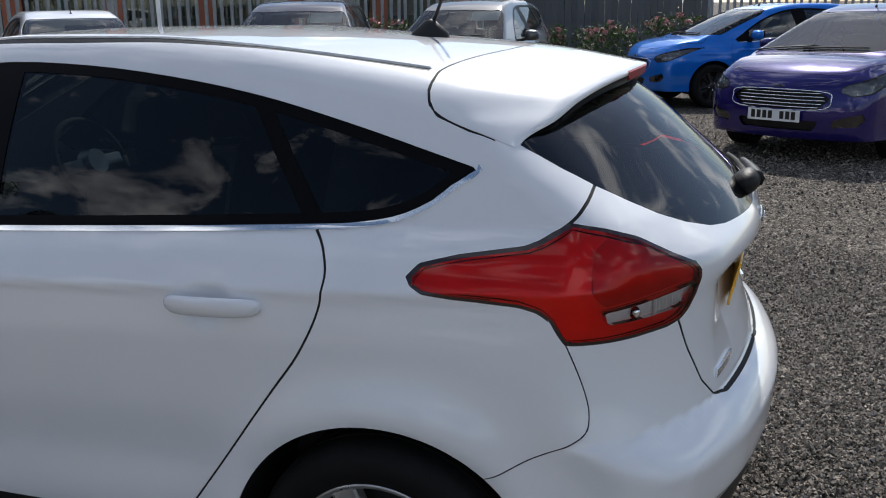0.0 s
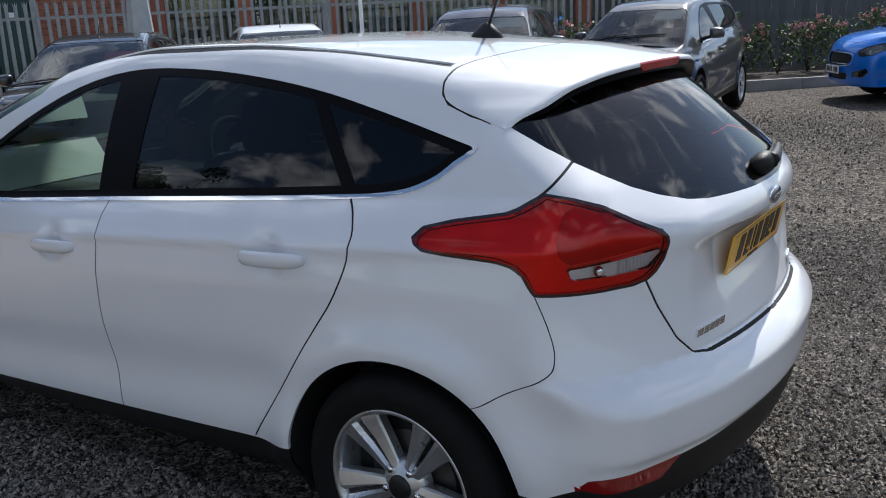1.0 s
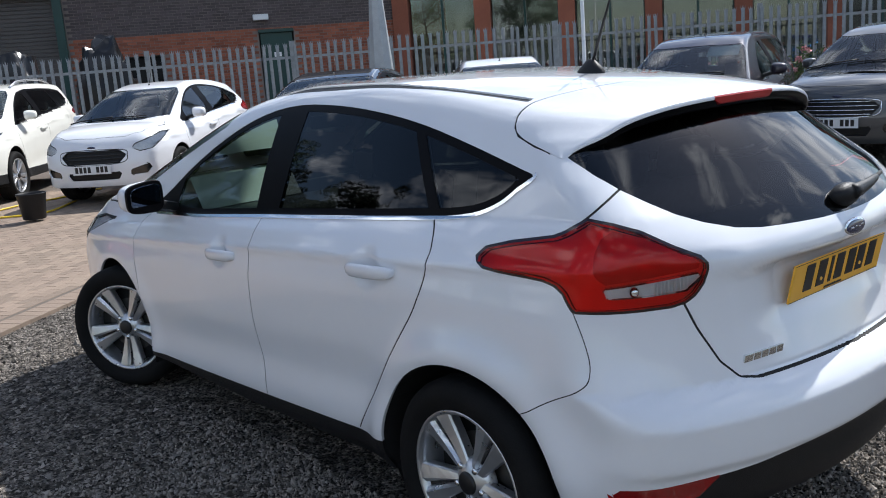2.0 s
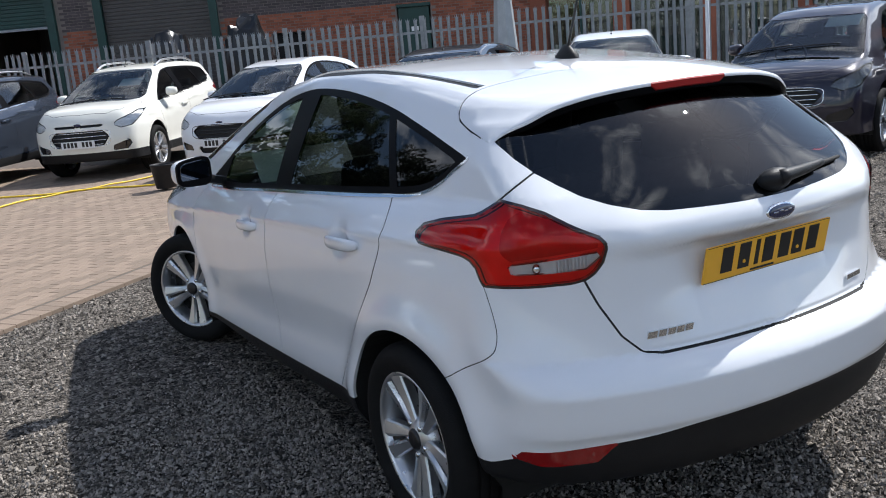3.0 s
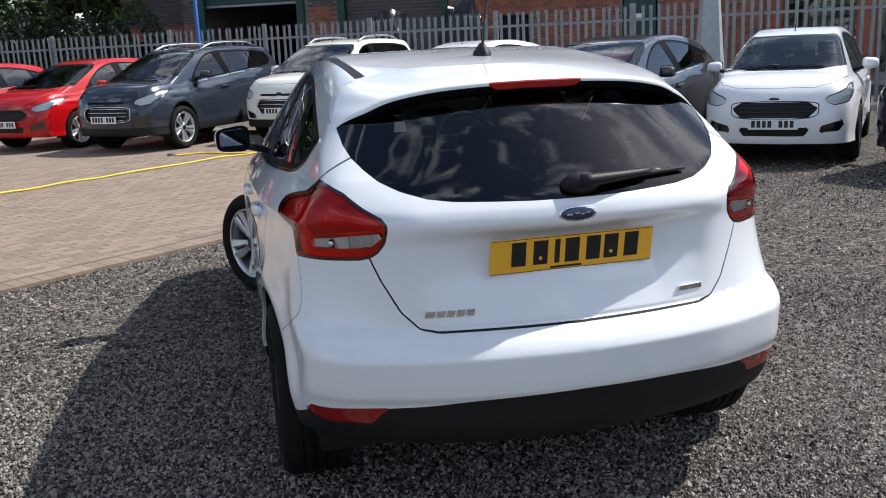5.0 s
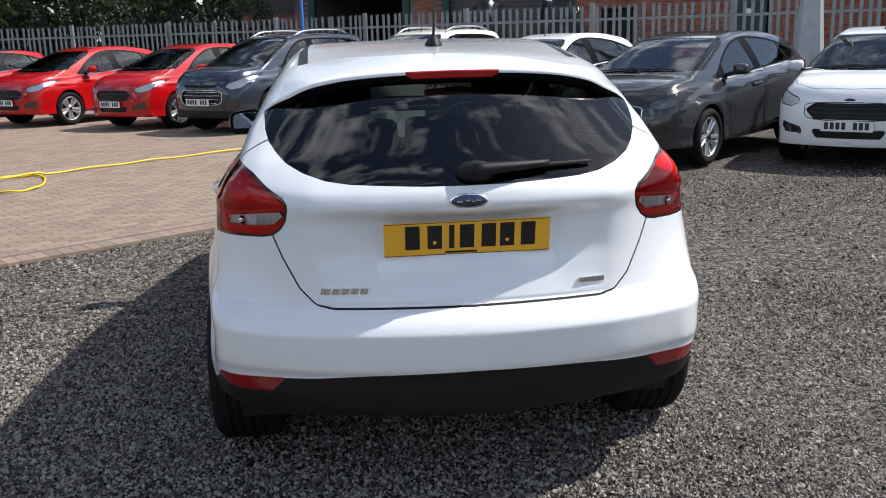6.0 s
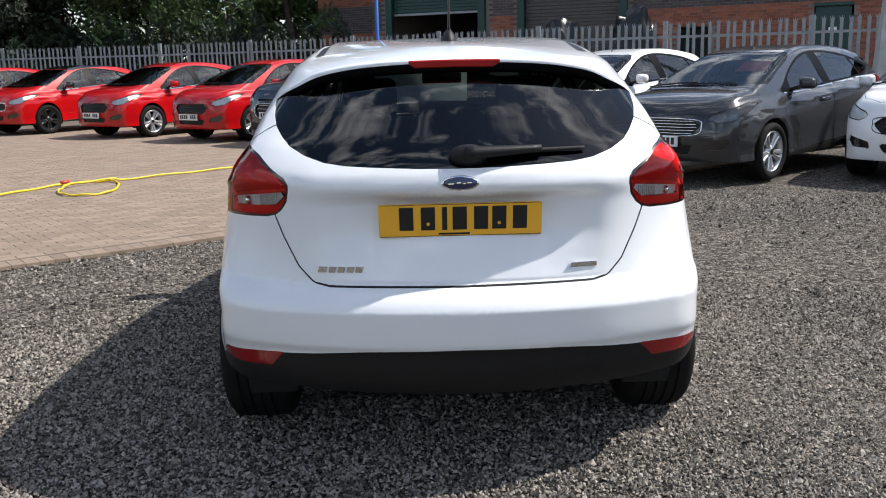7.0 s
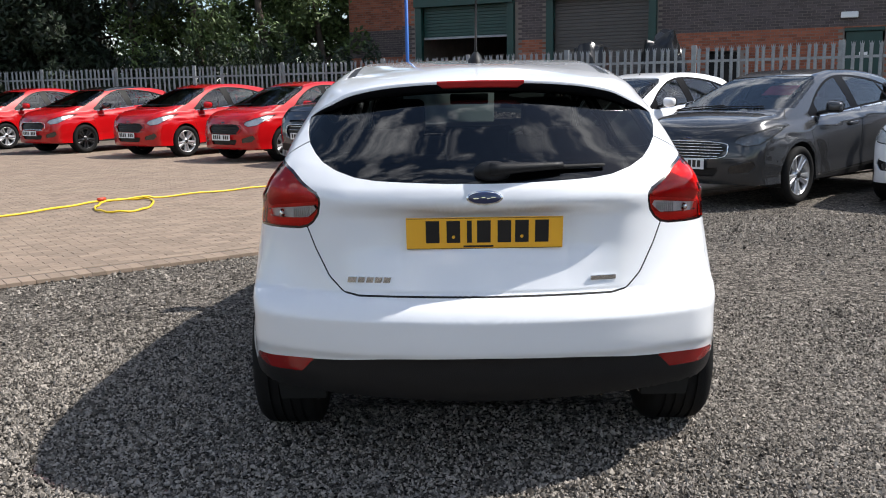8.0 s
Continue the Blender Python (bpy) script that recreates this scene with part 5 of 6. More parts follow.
sv, sf, base = [], [], 0
for args in ((330000, 0.2, -0.35, 3.9, 2.8, 0.0062), (190000, 2.5, 1.0, 8.5, 5.6, 0.0092, 0.8)):
    v_, f_ = stones(*args)
    sv.append(v_), sf.append(f_ + base)
    base += len(v_)
tagged(mesh_ob("gravel_stones", np.vstack(sv), np.vstack(sf), M_STONE, smooth=False), "loose angular grey gravel stones", "gravel", kind="stuff")

# brick paving
bed = thing("pavement", "brown block paving laid in staggered rows", "paving", kind="structure")
far_x = 40.0
bx, bw = np.linspace(-60, far_x, 101), np.concatenate([np.linspace(0, 12, 25), np.linspace(14, 70, 15)])
bvs = [(x, paving_edge(x) + w, float(ground_z(x, paving_edge(x) + w)) + 0.0255) for x in bx for w in bw]
nb = len(bw)
mesh_ob("paving_bed", bvs, [(i * nb + j, (i + 1) * nb + j, (i + 1) * nb + j + 1, i * nb + j + 1) for i in range(100) for j in range(nb - 1)], M_JOINT, bed)
ue, ve = np.array([0.804, 0.595]), np.array([-0.595, 0.804])
org = np.array([0.0, paving_edge(0.0)])


def brick_mesh(l, w, h, c=0.006):
    """A paver with chamfered upper edges, no underside."""
    v = [(-l, -w, -h), (l, -w, -h), (l, w, -h), (-l, w, -h), (-l, -w, -c), (l, -w, -c), (l, w, -c), (-l, w, -c), (-l + c, -w + c, 0), (l - c, -w + c, 0), (l - c, w - c, 0), (-l + c, w - c, 0)]
    f = [(i, (i + 1) % 4, 4 + (i + 1) % 4, 4 + i) for i in range(4)] + [(4 + i, 4 + (i + 1) % 4, 8 + (i + 1) % 4, 8 + i) for i in range(4)] + [(8, 9, 10, 11)]
    return np.array(v), np.array(f[:8]), f


pv, pf4, pf = brick_mesh(0.0988, 0.0488, 0.03, 0.003)
pave_me = bpy.data.meshes.new("paving_brick")
pave_me.from_pydata([tuple(p) for p in pv.tolist()], [], pf)
pave_me.materials.append(M_PAVER)
allv, allf, cnt, near_n = [], [], 0, 0
pf_arr = np.array(pf)
for row in range(-1, 150):
    if row == -1:
        cols = np.arange(-130, 60)
        u, w = (cols + 0.5) * 0.1, np.full(len(cols), 0.1 * row + 0.0)
    else:
        cols = np.arange(-62, 28)
        u, w = (cols + (0.5 if row % 2 else 0.0)) * 0.2, np.full(len(cols), 0.1 + 0.1 * row)
    for a_, b_ in zip(u, w):
        x, y = org + ue * a_ + ve * b_
        if (x < -13 or x > 7) or (y > 19 - 0.3 * x):
            continue
        z, tl = float(ground_z(x, y)) + 0.030 + rng.normal(0, 0.0005), rng.normal(0, 0.1)
        rz = math.degrees(math.atan2(ue[1], ue[0])) + rng.normal(0, 0.4) + (90 if row == -1 else 0)
        mm = pose(x, y, z, tl, rng.normal(0, 0.1), rz)
        if near_n < 300 and -3.2 < x < -0.6 and row < 14:
            o = new("brick", pave_me)
            o.parent, o.matrix_basis = bed, mm
            near_n += 1
        else:
            q = pv @ np.array(mm.to_3x3()).T + np.array(mm.translation)
            allv.append(q), allf.append(pf_arr + cnt)
            cnt += len(q)
tagged(mesh_ob("paving_bricks", np.vstack(allv), np.vstack(allf), M_PAVER, bed, smooth=False), kind="stuff")


# ---- palisade fence, posts, poles ----
FENCE = [(-24, 28.6), (-8, 24.2), (-2, 20.9), (2.5, 17.5), (7.6, 14.7), (11.8, 11.2), (16.4, 4.6)]


def pale_mesh(h):
    """A corrugated pale with a three-pointed head."""
    bm = bmesh.new()
    xs, ys = (-0.034, -0.018, 0.0, 0.018, 0.034), (0.0, 0.012, 0.016, 0.012, 0.0)
    tops = (h - 0.01, h - 0.075, h, h - 0.075, h - 0.01)
    cols = []
    for dy in (0, 0.004):
        cols.append([[bm.verts.new((x, y + dy, z)) for x, y in zip(xs, ys)] for z in (0.06, h - 0.13)] + [[bm.verts.new((x * (1.35 if abs(x) > 0.03 else 1), y + dy, z)) for x, y, z in zip(xs, ys, tops)]])
    for c in cols:
        for a, b in zip(c[:-1], c[1:]):
            for i in range(4):
                bm.faces.new((a[i], a[i + 1], b[i + 1], b[i]))
    for i in (0, 4):
        for a, b, c, d in zip(cols[0][:-1], cols[0][1:], cols[1][1:], cols[1][:-1]):
            bm.faces.new((a[i], b[i], c[i], d[i]))
    bmesh.ops.recalc_face_normals(bm, faces=bm.faces)
    return bm


def palisade(points, h, label, step=0.165):
    f = thing("palisade_fence", label, "fence", pose(0, 0, 0.02), kind="structure")
    first = None
    for (x0, y0), (x1, y1) in zip(points[:-1], points[1:]):
        L, ang = math.hypot(x1 - x0, y1 - y0), math.atan2(y1 - y0, x1 - x0)
        d = ((x1 - x0) / L, (y1 - y0) / L)
        n = int(L / step)
        for i in range(n):
            s = (i + 0.5) * step
            m = pose(x0 + d[0] * s, y0 + d[1] * s, 0, random.gauss(0, 0.5), random.gauss(0, 0.5), math.degrees(ang)) @ pose(0, 0, random.gauss(0, 0.006))
            if first is None:
                first = part("pale", pale_mesh(h), M_GALV, f, at=m)
            else:
                share(first, f, m)
        k = int(L / 2.75)
        for i in range(k + 1):
            s = i * L / max(k, 1)
            bm = box(bmesh.new(), (0.10, 0.055, h + 0.02), pose(0, 0, (h + 0.02) / 2), 0.004)
            part("post", bm, M_GALV, f, at=pose(x0 + d[0] * s + d[1] * -0.07, y0 + d[1] * s + d[0] * 0.07, 0, 0, 0, math.degrees(ang)))
        for z in (0.42, h - 0.32):
            bm = box(bmesh.new(), (L, 0.006, 0.05), pose(L / 2, 0.024, z))
            box(bm, (L, 0.05, 0.006), pose(L / 2, 0.05, z + 0.025))
            part("rail", bm, M_GALV, f, at=pose(x0, y0, 0, 0, 0, math.degrees(ang)))
    return f


palisade(FENCE, 2.14, "grey galvanised palisade fence with three-pointed pales")
palisade([(19.0, 0.9), (22.0, -7.0)], 2.2, "grey galvanised palisade fence behind the blue car")
# boarded stretch behind the flower bed
f = thing("board_fence", "tall weathered grey vertical board fence", "fence", kind="structure")
(x0, y0), (x1, y1) = (16.4, 4.6), (19.0, 0.9)
L, ang = math.hypot(x1 - x0, y1 - y0), math.degrees(math.atan2(y1 - y0, x1 - x0))
first = None
for i in range(int(L / 0.155)):
    m = pose(x0, y0, 0, 0, 0, ang) @ pose((i + 0.5) * 0.155, random.gauss(0, 0.006), random.gauss(0, 0.01), 0, 0, random.gauss(0, 1.2))
    if first is None:
        first = part("board", box(bmesh.new(), (0.15, 0.02, 2.7), pose(0, 0, 1.35), 0.003, 1), M_CLAD, f, at=m)
    else:
        share(first, f, m)
for z in (0.5, 2.2):
    part("rail", box(bmesh.new(), (L, 0.05, 0.09), pose(L / 2, 0.05, z)), M_CLAD, f, at=pose(x0, y0, 0, 0, 0, ang))

# lighting column with a wide flared foot, white pole, blue pole
M_COLUMN = mat("column_steel", (0.40, 0.425, 0.44), 0.5, metal=0.2, vary=0.35, scale=5, fine=0.2, fine_scale=60)
lp = thing("lighting_column", "galvanised grey lighting column with a tapered wide foot", "lamp post", pose(7.78, 11.9, 0.02, 0, 0, 20))
v, f_ = lathe([(0.0, 0.33), (1.0, 0.26), (2.2, 0.17), (3.4, 0.08), (3.5, 0.07), (7.0, 0.06)], 8, "z")
mesh_ob("column", v, f_, M_COLUMN, lp, smooth=False)
part("base_plate", box(bmesh.new(), (0.75, 0.75, 0.03), pose(0, 0, 0.015), 0.004), M_GALV, lp)
for nm, lb, mt, x, y, r, h in (("flag_pole", "slim white painted steel pole", M_WHITEPOLE, 8.68, 7.74, 0.032, 6.0), ("blue_pole", "slim blue painted steel pole", M_BLUE, -1.25, 20.0, 0.05, 7.0)):
    p = thing(nm, lb, "pole", pose(x, y, 0.02))
    v, f_ = lathe([(0, r), (h, r * 0.8), (h, 0.0005)], 16, "z")
    mesh_ob("shaft", v, f_, mt, p)
    part("foot", box(bmesh.new(), (0.2, 0.2, 0.02), pose(0, 0, 0.01), 0.003), M_GALV, p)

# flower bed with its kerb
KERB = [(9.8, 7.8), (12.4, 3.9), (15.3, 0.8), (16.2, -0.5)]
bedt = thing("flower_bed", "raised strip of soil behind a pale kerb", "flower bed", kind="structure")
for (x0, y0), (x1, y1) in zip(KERB[:-1], KERB[1:]):
    L, ang = math.hypot(x1 - x0, y1 - y0), math.degrees(math.atan2(y1 - y0, x1 - x0))
    k = max(1, int(L / 0.9))
    for i in range(k):
        part("kerb_stone", box(bmesh.new(), (L / k - 0.008, 0.10, 0.20), pose(0, 0, 0.10), 0.012, 2), M_KERB, bedt, at=pose(x0, y0, 0, 0, 0, ang) @ pose((i + 0.5) * L / k, 0, random.gauss(0, 0.004)))
kv, kf = [], []
for i, (x, y) in enumerate(KERB):
    kv += [(x, y, 0.14), (x + 1.5, y + 1.0, 0.21), (x + 2.2, y + 1.5, 0.19)]
for i in range(len(KERB) - 1):
    kf += [(i * 3 + j, i * 3 + 3 + j, i * 3 + 4 + j, i * 3 + 1 + j) for j in range(2)]
mesh_ob("soil", kv, kf, M_SOIL, bedt)


def leaf_cloud(n, centre, radius, size, shape=1.0, droop=0.0):
    """Many small bent leaves, thinned at the rim, in a rough ball."""
    d = rng.normal(size=(n, 3))
    d /= np.linalg.norm(d, axis=1)[:, None]
    r = rng.uniform(0.25, 1, n) ** 0.45
    c = np.asarray(centre) + d * r[:, None] * np.asarray(radius) * (1 + 0.25 * np.sin(5 * d[:, :1] + 3 * d[:, 2:]))
    a, b = rng.normal(size=(n, 3)), rng.normal(size=(n, 3))
    a /= np.linalg.norm(a, axis=1)[:, None]
    b = np.cross(a, b)
    b /= np.linalg.norm(b, axis=1)[:, None]
    s = size * rng.uniform(0.6, 1.3, n)[:, None]
    nn = np.cross(a, b)
    v = np.stack([c - a * s, c + b * s * 0.45 + nn * s * 0.12, c + a * s, c - b * s * 0.45 + nn * s * 0.12], 1).reshape(-1, 3)
    return v, (np.arange(n)[:, None] * 4 + np.array([0, 1, 2, 3])[None])


def clouds(specs):
    vs, fs, k = [], [], 0
    for sp in specs:
        v, f = leaf_cloud(*sp)
        vs.append(v), fs.append(f + k)
        k += len(v)
    return np.vstack(vs), np.vstack(fs)


for i in range(13):
    t = i / 12
    x, y = 11.4 + 5.4 * t + rng.normal(0, 0.12), 6.9 - 5.9 * t + rng.normal(0, 0.12)
    b = thing("rose_bush", "leafy green rose bush with pink flowers in the bed", "bush", pose(x, y, 0.17), group="rose bushes along the fence")
    hgt = rng.uniform(0.65, 1.05)
    stems = []
    sv_, sf_, k = [], [], 0
    for j in range(6):
        a = rng.uniform(0, 6.28)
        tip = (0.35 * math.cos(a), 0.35 * math.sin(a), hgt * rng.uniform(0.75, 1.05))
        v, f = tube([(0, 0, 0), (tip[0] * 0.4, tip[1] * 0.4, tip[2] * 0.5), tip], [0.012, 0.009, 0.005], 5)
        sv_.append(v)
        sf_ += [tuple(q + k for q in w) for w in f]
        k += len(v)
        stems.append(tip)
    mesh_ob("stem", np.vstack(sv_), sf_, M_BARK, b)
    v, f = clouds([(260, (0, 0, hgt * 0.55), (0.42, 0.42, hgt * 0.5), 0.05)] + [(50, s, (0.16, 0.16, 0.16), 0.04) for s in stems])
    mesh_ob("leaves", v, f, M_LEAF, b, smooth=False)
    fl = [(26, (s[0] + rng.normal(0, 0.05), s[1] + rng.normal(0, 0.05), s[2] + 0.05), (0.045, 0.045, 0.04), 0.032) for s in stems for _ in range(2)]
    v, f = clouds(fl)
    mesh_ob("blossom", v, f, M_PETAL, b, smooth=False, label="pink rose heads")


# ---- brick workshop behind the fence ----
BD = np.array([0.896, -0.445])          # along its front, to the right
BO = np.array([-1.7, 26.4])             # its left front corner
BANG = math.degrees(math.atan2(BD[1], BD[0]))
WS = thing("workshop_building", "brick workshop with green roller doors, dark brick band above", "building", pose(BO[0], BO[1], 0, 0, 0, BANG), kind="structure")
WALL_H, PLINTH = 7.5, 3.0
OPEN = [(0.55, 3.95, 0.0, 3.9), (5.0, 8.3, 0.0, 3.9), (9.7, 10.6, 0.0, 2.25), (13.2, 14.15, 0.0, 2.72)]
# solid pieces between the openings, 0.3 m thick
edges = [0.0] + [q for o in OPEN for q in o[:2]] + [17.0]
for a, b in zip(edges[::2], edges[1::2]):
    part("wall", box(bmesh.new(), (b - a, 0.3, WALL_H), pose((a + b) / 2, 0.15, WALL_H / 2)), M_MORTAR, WS)
for a, b, z0, z1 in OPEN:
    part("wall", box(bmesh.new(), (b - a, 0.3, WALL_H - z1), pose((a + b) / 2, 0.15, (WALL_H + z1) / 2)), M_MORTAR, WS)
part("wall", box(bmesh.new(), (0.3, 9.0, WALL_H), pose(-0.0 + 0.15, 4.81, WALL_H / 2)), M_MORTAR, WS)
part("wall", box(bmesh.new(), (0.3, 9.0, WALL_H), pose(16.85, 4.81, WALL_H / 2)), M_MORTAR, WS)
part("roof", box(bmesh.new(), (17.4, 9.6, 0.25), pose(8.5, 4.6, WALL_H + 0.12)), M_PLASTIC, WS)
part("back_wall", box(bmesh.new(), (16.6, 0.2, WALL_H), pose(8.6, 9.0, WALL_H / 2)), M_DARKROOM, WS)
part("floor_slab", box(bmesh.new(), (16.6, 8.6, 0.04), pose(8.6, 4.7, 0.03)), M_DARKROOM, WS)


def brick_face(x0, x1, z0, z1, y, skip=(), turn=False):
    """Bricks in stretcher bond, standing 8 mm out of the mortar."""
    out_v, out_f, k = {0: [], 1: []}, {0: [], 1: []}, {0: 0, 1: 0}
    pv_ = np.array([(-.1075, 0, -.0325), (.1075, 0, -.0325), (.1075, 0, .0325), (-.1075, 0, .0325), (-.1045, -.008, -.0295), (.1045, -.008, -.0295), (.1045, -.008, .0295), (-.1045, -.008, .0295)])
    pf_ = np.array([(0, 1, 5, 4), (1, 2, 6, 5), (2, 3, 7, 6), (3, 0, 4, 7), (4, 5, 6, 7)])
    nz = int((z1 - z0) / 0.075)
    for r in range(nz):
        z = z0 + (r + 0.5) * 0.075
        nx = int((x1 - x0) / 0.225 + 0.5)
        for c in range(nx + 1):
            x = x0 + c * 0.225 + (0.1125 if r % 2 else 0.0)
            lo, hi = max(x - 0.1075, x0), min(x + 0.1075, x1)
            if hi - lo < 0.03 or any(hi > a and lo < b and z0_ < z < z1_ for a, b, z0_, z1_ in skip):
                continue
            q = pv_.copy()
            q[:, 0] = q[:, 0] * (hi - lo) / 0.215 + (lo + hi) / 2
            q[:, 2] += z
            q[:, 1] += y
            if turn:
                q = np.stack([q[:, 1], -q[:, 0], q[:, 2]], 1)
            key = 1 if (z > 2.8 and x > 4) or (x <= 4 and 2.5 < z < 3.4) else 0
            out_v[key].append(q)
            out_f[key].append(pf_ + k[key])
            k[key] += 8
    for key, mt, lb in ((0, M_BRICK, "red facing bricks"), (1, M_BRICKDARK, "dark engineering brick band")):
        if out_v[key]:
            tagged(mesh_ob("bricks", np.vstack(out_v[key]), np.vstack(out_f[key]), mt, WS, smooth=False, label=lb), kind="stuff")


part("wall", box(bmesh.new(), (3.0, 0.3, 5.5), pose(-1.5, 1.65, 2.75)), M_MORTAR, WS)
brick_face(-3.0, 0.0, 0.0, 5.4, 1.499)
brick_face(0.0, 17.0, 0.0, 6.0, -0.001, OPEN)
brick_face(-1.5, 0.0, 0.0, 6.0, -0.001, (), True)
# green door frames, part-raised roller doors
for a, b, drop, curtain, said in ((0.55, 3.95, 2.9, M_GREEN, "dark green steel roller door, part raised"), (5.0, 8.3, 0.15, M_TAUPE, "dull brown-grey steel roller door in a green frame, closed")):
    d = thing("roller_door", said, "roller door", pose(BO[0], BO[1], 0, 0, 0, BANG))
    for x in (a, b):
        part("door_frame", box(bmesh.new(), (0.22, 0.16, 3.9), pose(x + (0.11 if x == a else -0.11), -0.07, 1.95), 0.01), M_GREEN, d)
    part("head_box", box(bmesh.new(), (b - a, 0.3, 0.35), pose((a + b) / 2, -0.10, 3.9 + 0.175), 0.01), M_GREEN, d)
    z = 3.9
    while z > drop:
        part("door_slat", box(bmesh.new(), (b - a - 0.44, 0.03, 0.098), pose((a + b) / 2, 0.06, z - 0.05), 0.012, 2), curtain, d)
        z -= 0.1
    part("bottom_rail", box(bmesh.new(), (b - a - 0.44, 0.05, 0.07), pose((a + b) / 2, 0.06, z + 0.04), 0.01), M_GALV, d)
pd = thing("fire_door", "green steel fire door with a white sign over it", "door", pose(BO[0], BO[1], 0, 0, 0, BANG))
part("door_leaf", box(bmesh.new(), (0.86, 0.05, 2.62), pose(13.67, 0.05, 1.33), 0.01), M_GREEN, pd)
part("door_frame", box(bmesh.new(), (0.95, 0.08, 0.09), pose(13.67, -0.02, 2.69), 0.01), M_GREEN, pd)
part("sign", box(bmesh.new(), (0.2, 0.006, 0.12), pose(13.67, 0.02, 2.05)), M_PLATEWHITE, pd)
wl_ = thing("bulkhead_lamp", "white oblong bulkhead lamp on the brick wall", "wall lamp", pose(BO[0], BO[1], 0, 0, 0, BANG))
part("housing", box(bmesh.new(), (0.42, 0.12, 0.16), pose(13.3, -0.07, 3.06), 0.03, 3), M_PLATEWHITE, wl_)
pd = thing("side_door", "dark recessed side door", "door", pose(BO[0], BO[1], 0, 0, 0, BANG))
part("door_leaf", box(bmesh.new(), (0.88, 0.05, 2.2), pose(10.15, 0.2, 1.12), 0.01), M_SEAL, pd)
# glazed showroom end with brick piers
SH = thing("showroom_building", "glazed showroom with brick piers behind the fence", "building", pose(BO[0], BO[1], 0, 0, 0, BANG) @ pose(17.0, -0.0, 0, 0, 0, -24), kind="structure")
part("roof", box(bmesh.new(), (17, 8, 0.4), pose(8.5, 4, 5.2)), M_PLASTIC, SH)
part("back_wall", box(bmesh.new(), (17, 0.2, 5.0), pose(8.5, 7.5, 2.5)), M_DARKROOM, SH)
part("floor_slab", box(bmesh.new(), (17, 7.6, 0.06), pose(8.5, 3.8, 0.03)), M_KERB, SH)
for x in (0.12, 16.9):
    part("side_wall", box(bmesh.new(), (0.2, 7.2, 5.0), pose(x, 4.0, 2.5)), M_BRICK, SH)
part("plinth", box(bmesh.new(), (17, 0.3, 0.35), pose(8.5, 0.1, 0.175)), M_KERB, SH)
for i in range(8):
    part("pier", box(bmesh.new(), (0.45, 0.45, 5.0), pose(i * 2.3 + 0.2, 0.1, 2.5), 0.01), M_BRICK, SH)
    for j in range(2):
        x = i * 2.3 + 0.46 + j * 0.92 + 0.45
        w_ = part("window", box(bmesh.new(), (0.86, 0.02, 4.4), pose(x, 0.1, 2.6)), M_GLASSBG, SH, "tall tinted showroom pane")
        part("frame", box(bmesh.new(), (0.06, 0.09, 4.6), pose(x + 0.45, 0.1, 2.6), 0.005), M_GREEN, w_)
        part("panel", box(bmesh.new(), (0.86, 0.05, 0.9), pose(x, 0.13, 0.8), 0.005), M_GREEN, w_)
# pale shed seen between the trees
SHED = thing("shed_building", "pale sheet-clad industrial shed beyond the trees", "building", pose(-23, 66, 0, 0, 0, -15))
part("wall", box(bmesh.new(), (13, 20, 3.4), pose(0, 0, 1.7)), M_SHED, SHED)
part("roof", box(bmesh.new(), (14, 21, 0.4), pose(0, 0, 3.6), 0.1), M_GALV, SHED)


def tree(x, y, h, spread, dark, leaf_n=2600, low=0.28):
    """A trunk with limbs and clumps of leaves."""
    t = thing("tree", "tall leafy green tree with thin trunk behind the fence" if not dark else "dense dark evergreen tree behind the fence", "tree", pose(x, y, 0), group="trees behind the fence")
    lean = rng.normal(0, 0.3, 2)
    zs = np.linspace(0, h * 0.92, 9)
    line = np.stack([lean[0] * (zs / h) ** 1.5 + 0.12 * np.sin(zs), lean[1] * (zs / h) ** 1.5, zs], 1)
    v, f = tube(line, np.linspace(0.11, 0.02, 9) * h / 8, 8)
    vs, fs, k, tips = [v], list(f), len(v), []
    for i in range(17):
        z = h * rng.uniform(low, 0.92)
        a = rng.uniform(0, 6.28)
        reach = spread * rng.uniform(0.45, 1.0) * (1.15 - 0.75 * z / h)
        p0 = np.array([np.interp(z, zs, line[:, 0]), np.interp(z, zs, line[:, 1]), z])
        tip = p0 + np.array([math.cos(a) * reach, math.sin(a) * reach, reach * rng.uniform(0.1, 0.6)])
        v, f = tube([p0, (p0 + tip) / 2 + (0, 0, 0.1), tip], [0.05, 0.03, 0.012], 6)
        vs.append(v)
        fs += [tuple(q + k for q in w) for w in f]
        k += len(v)
        tips += [(p0 + tip) / 2, tip]
    mesh_ob("trunk", np.vstack(vs), fs, M_BARK, t)
    tips.append(np.array([lean[0], lean[1], h]))
    per = int(1.2 * leaf_n) // len(tips)
    v, f = clouds([(per, c, (spread * rng.uniform(0.22, 0.42),) * 2 + (spread * rng.uniform(0.18, 0.3),), 0.10 if not dark else 0.125) for c in tips])
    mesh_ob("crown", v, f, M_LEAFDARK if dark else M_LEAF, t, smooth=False)


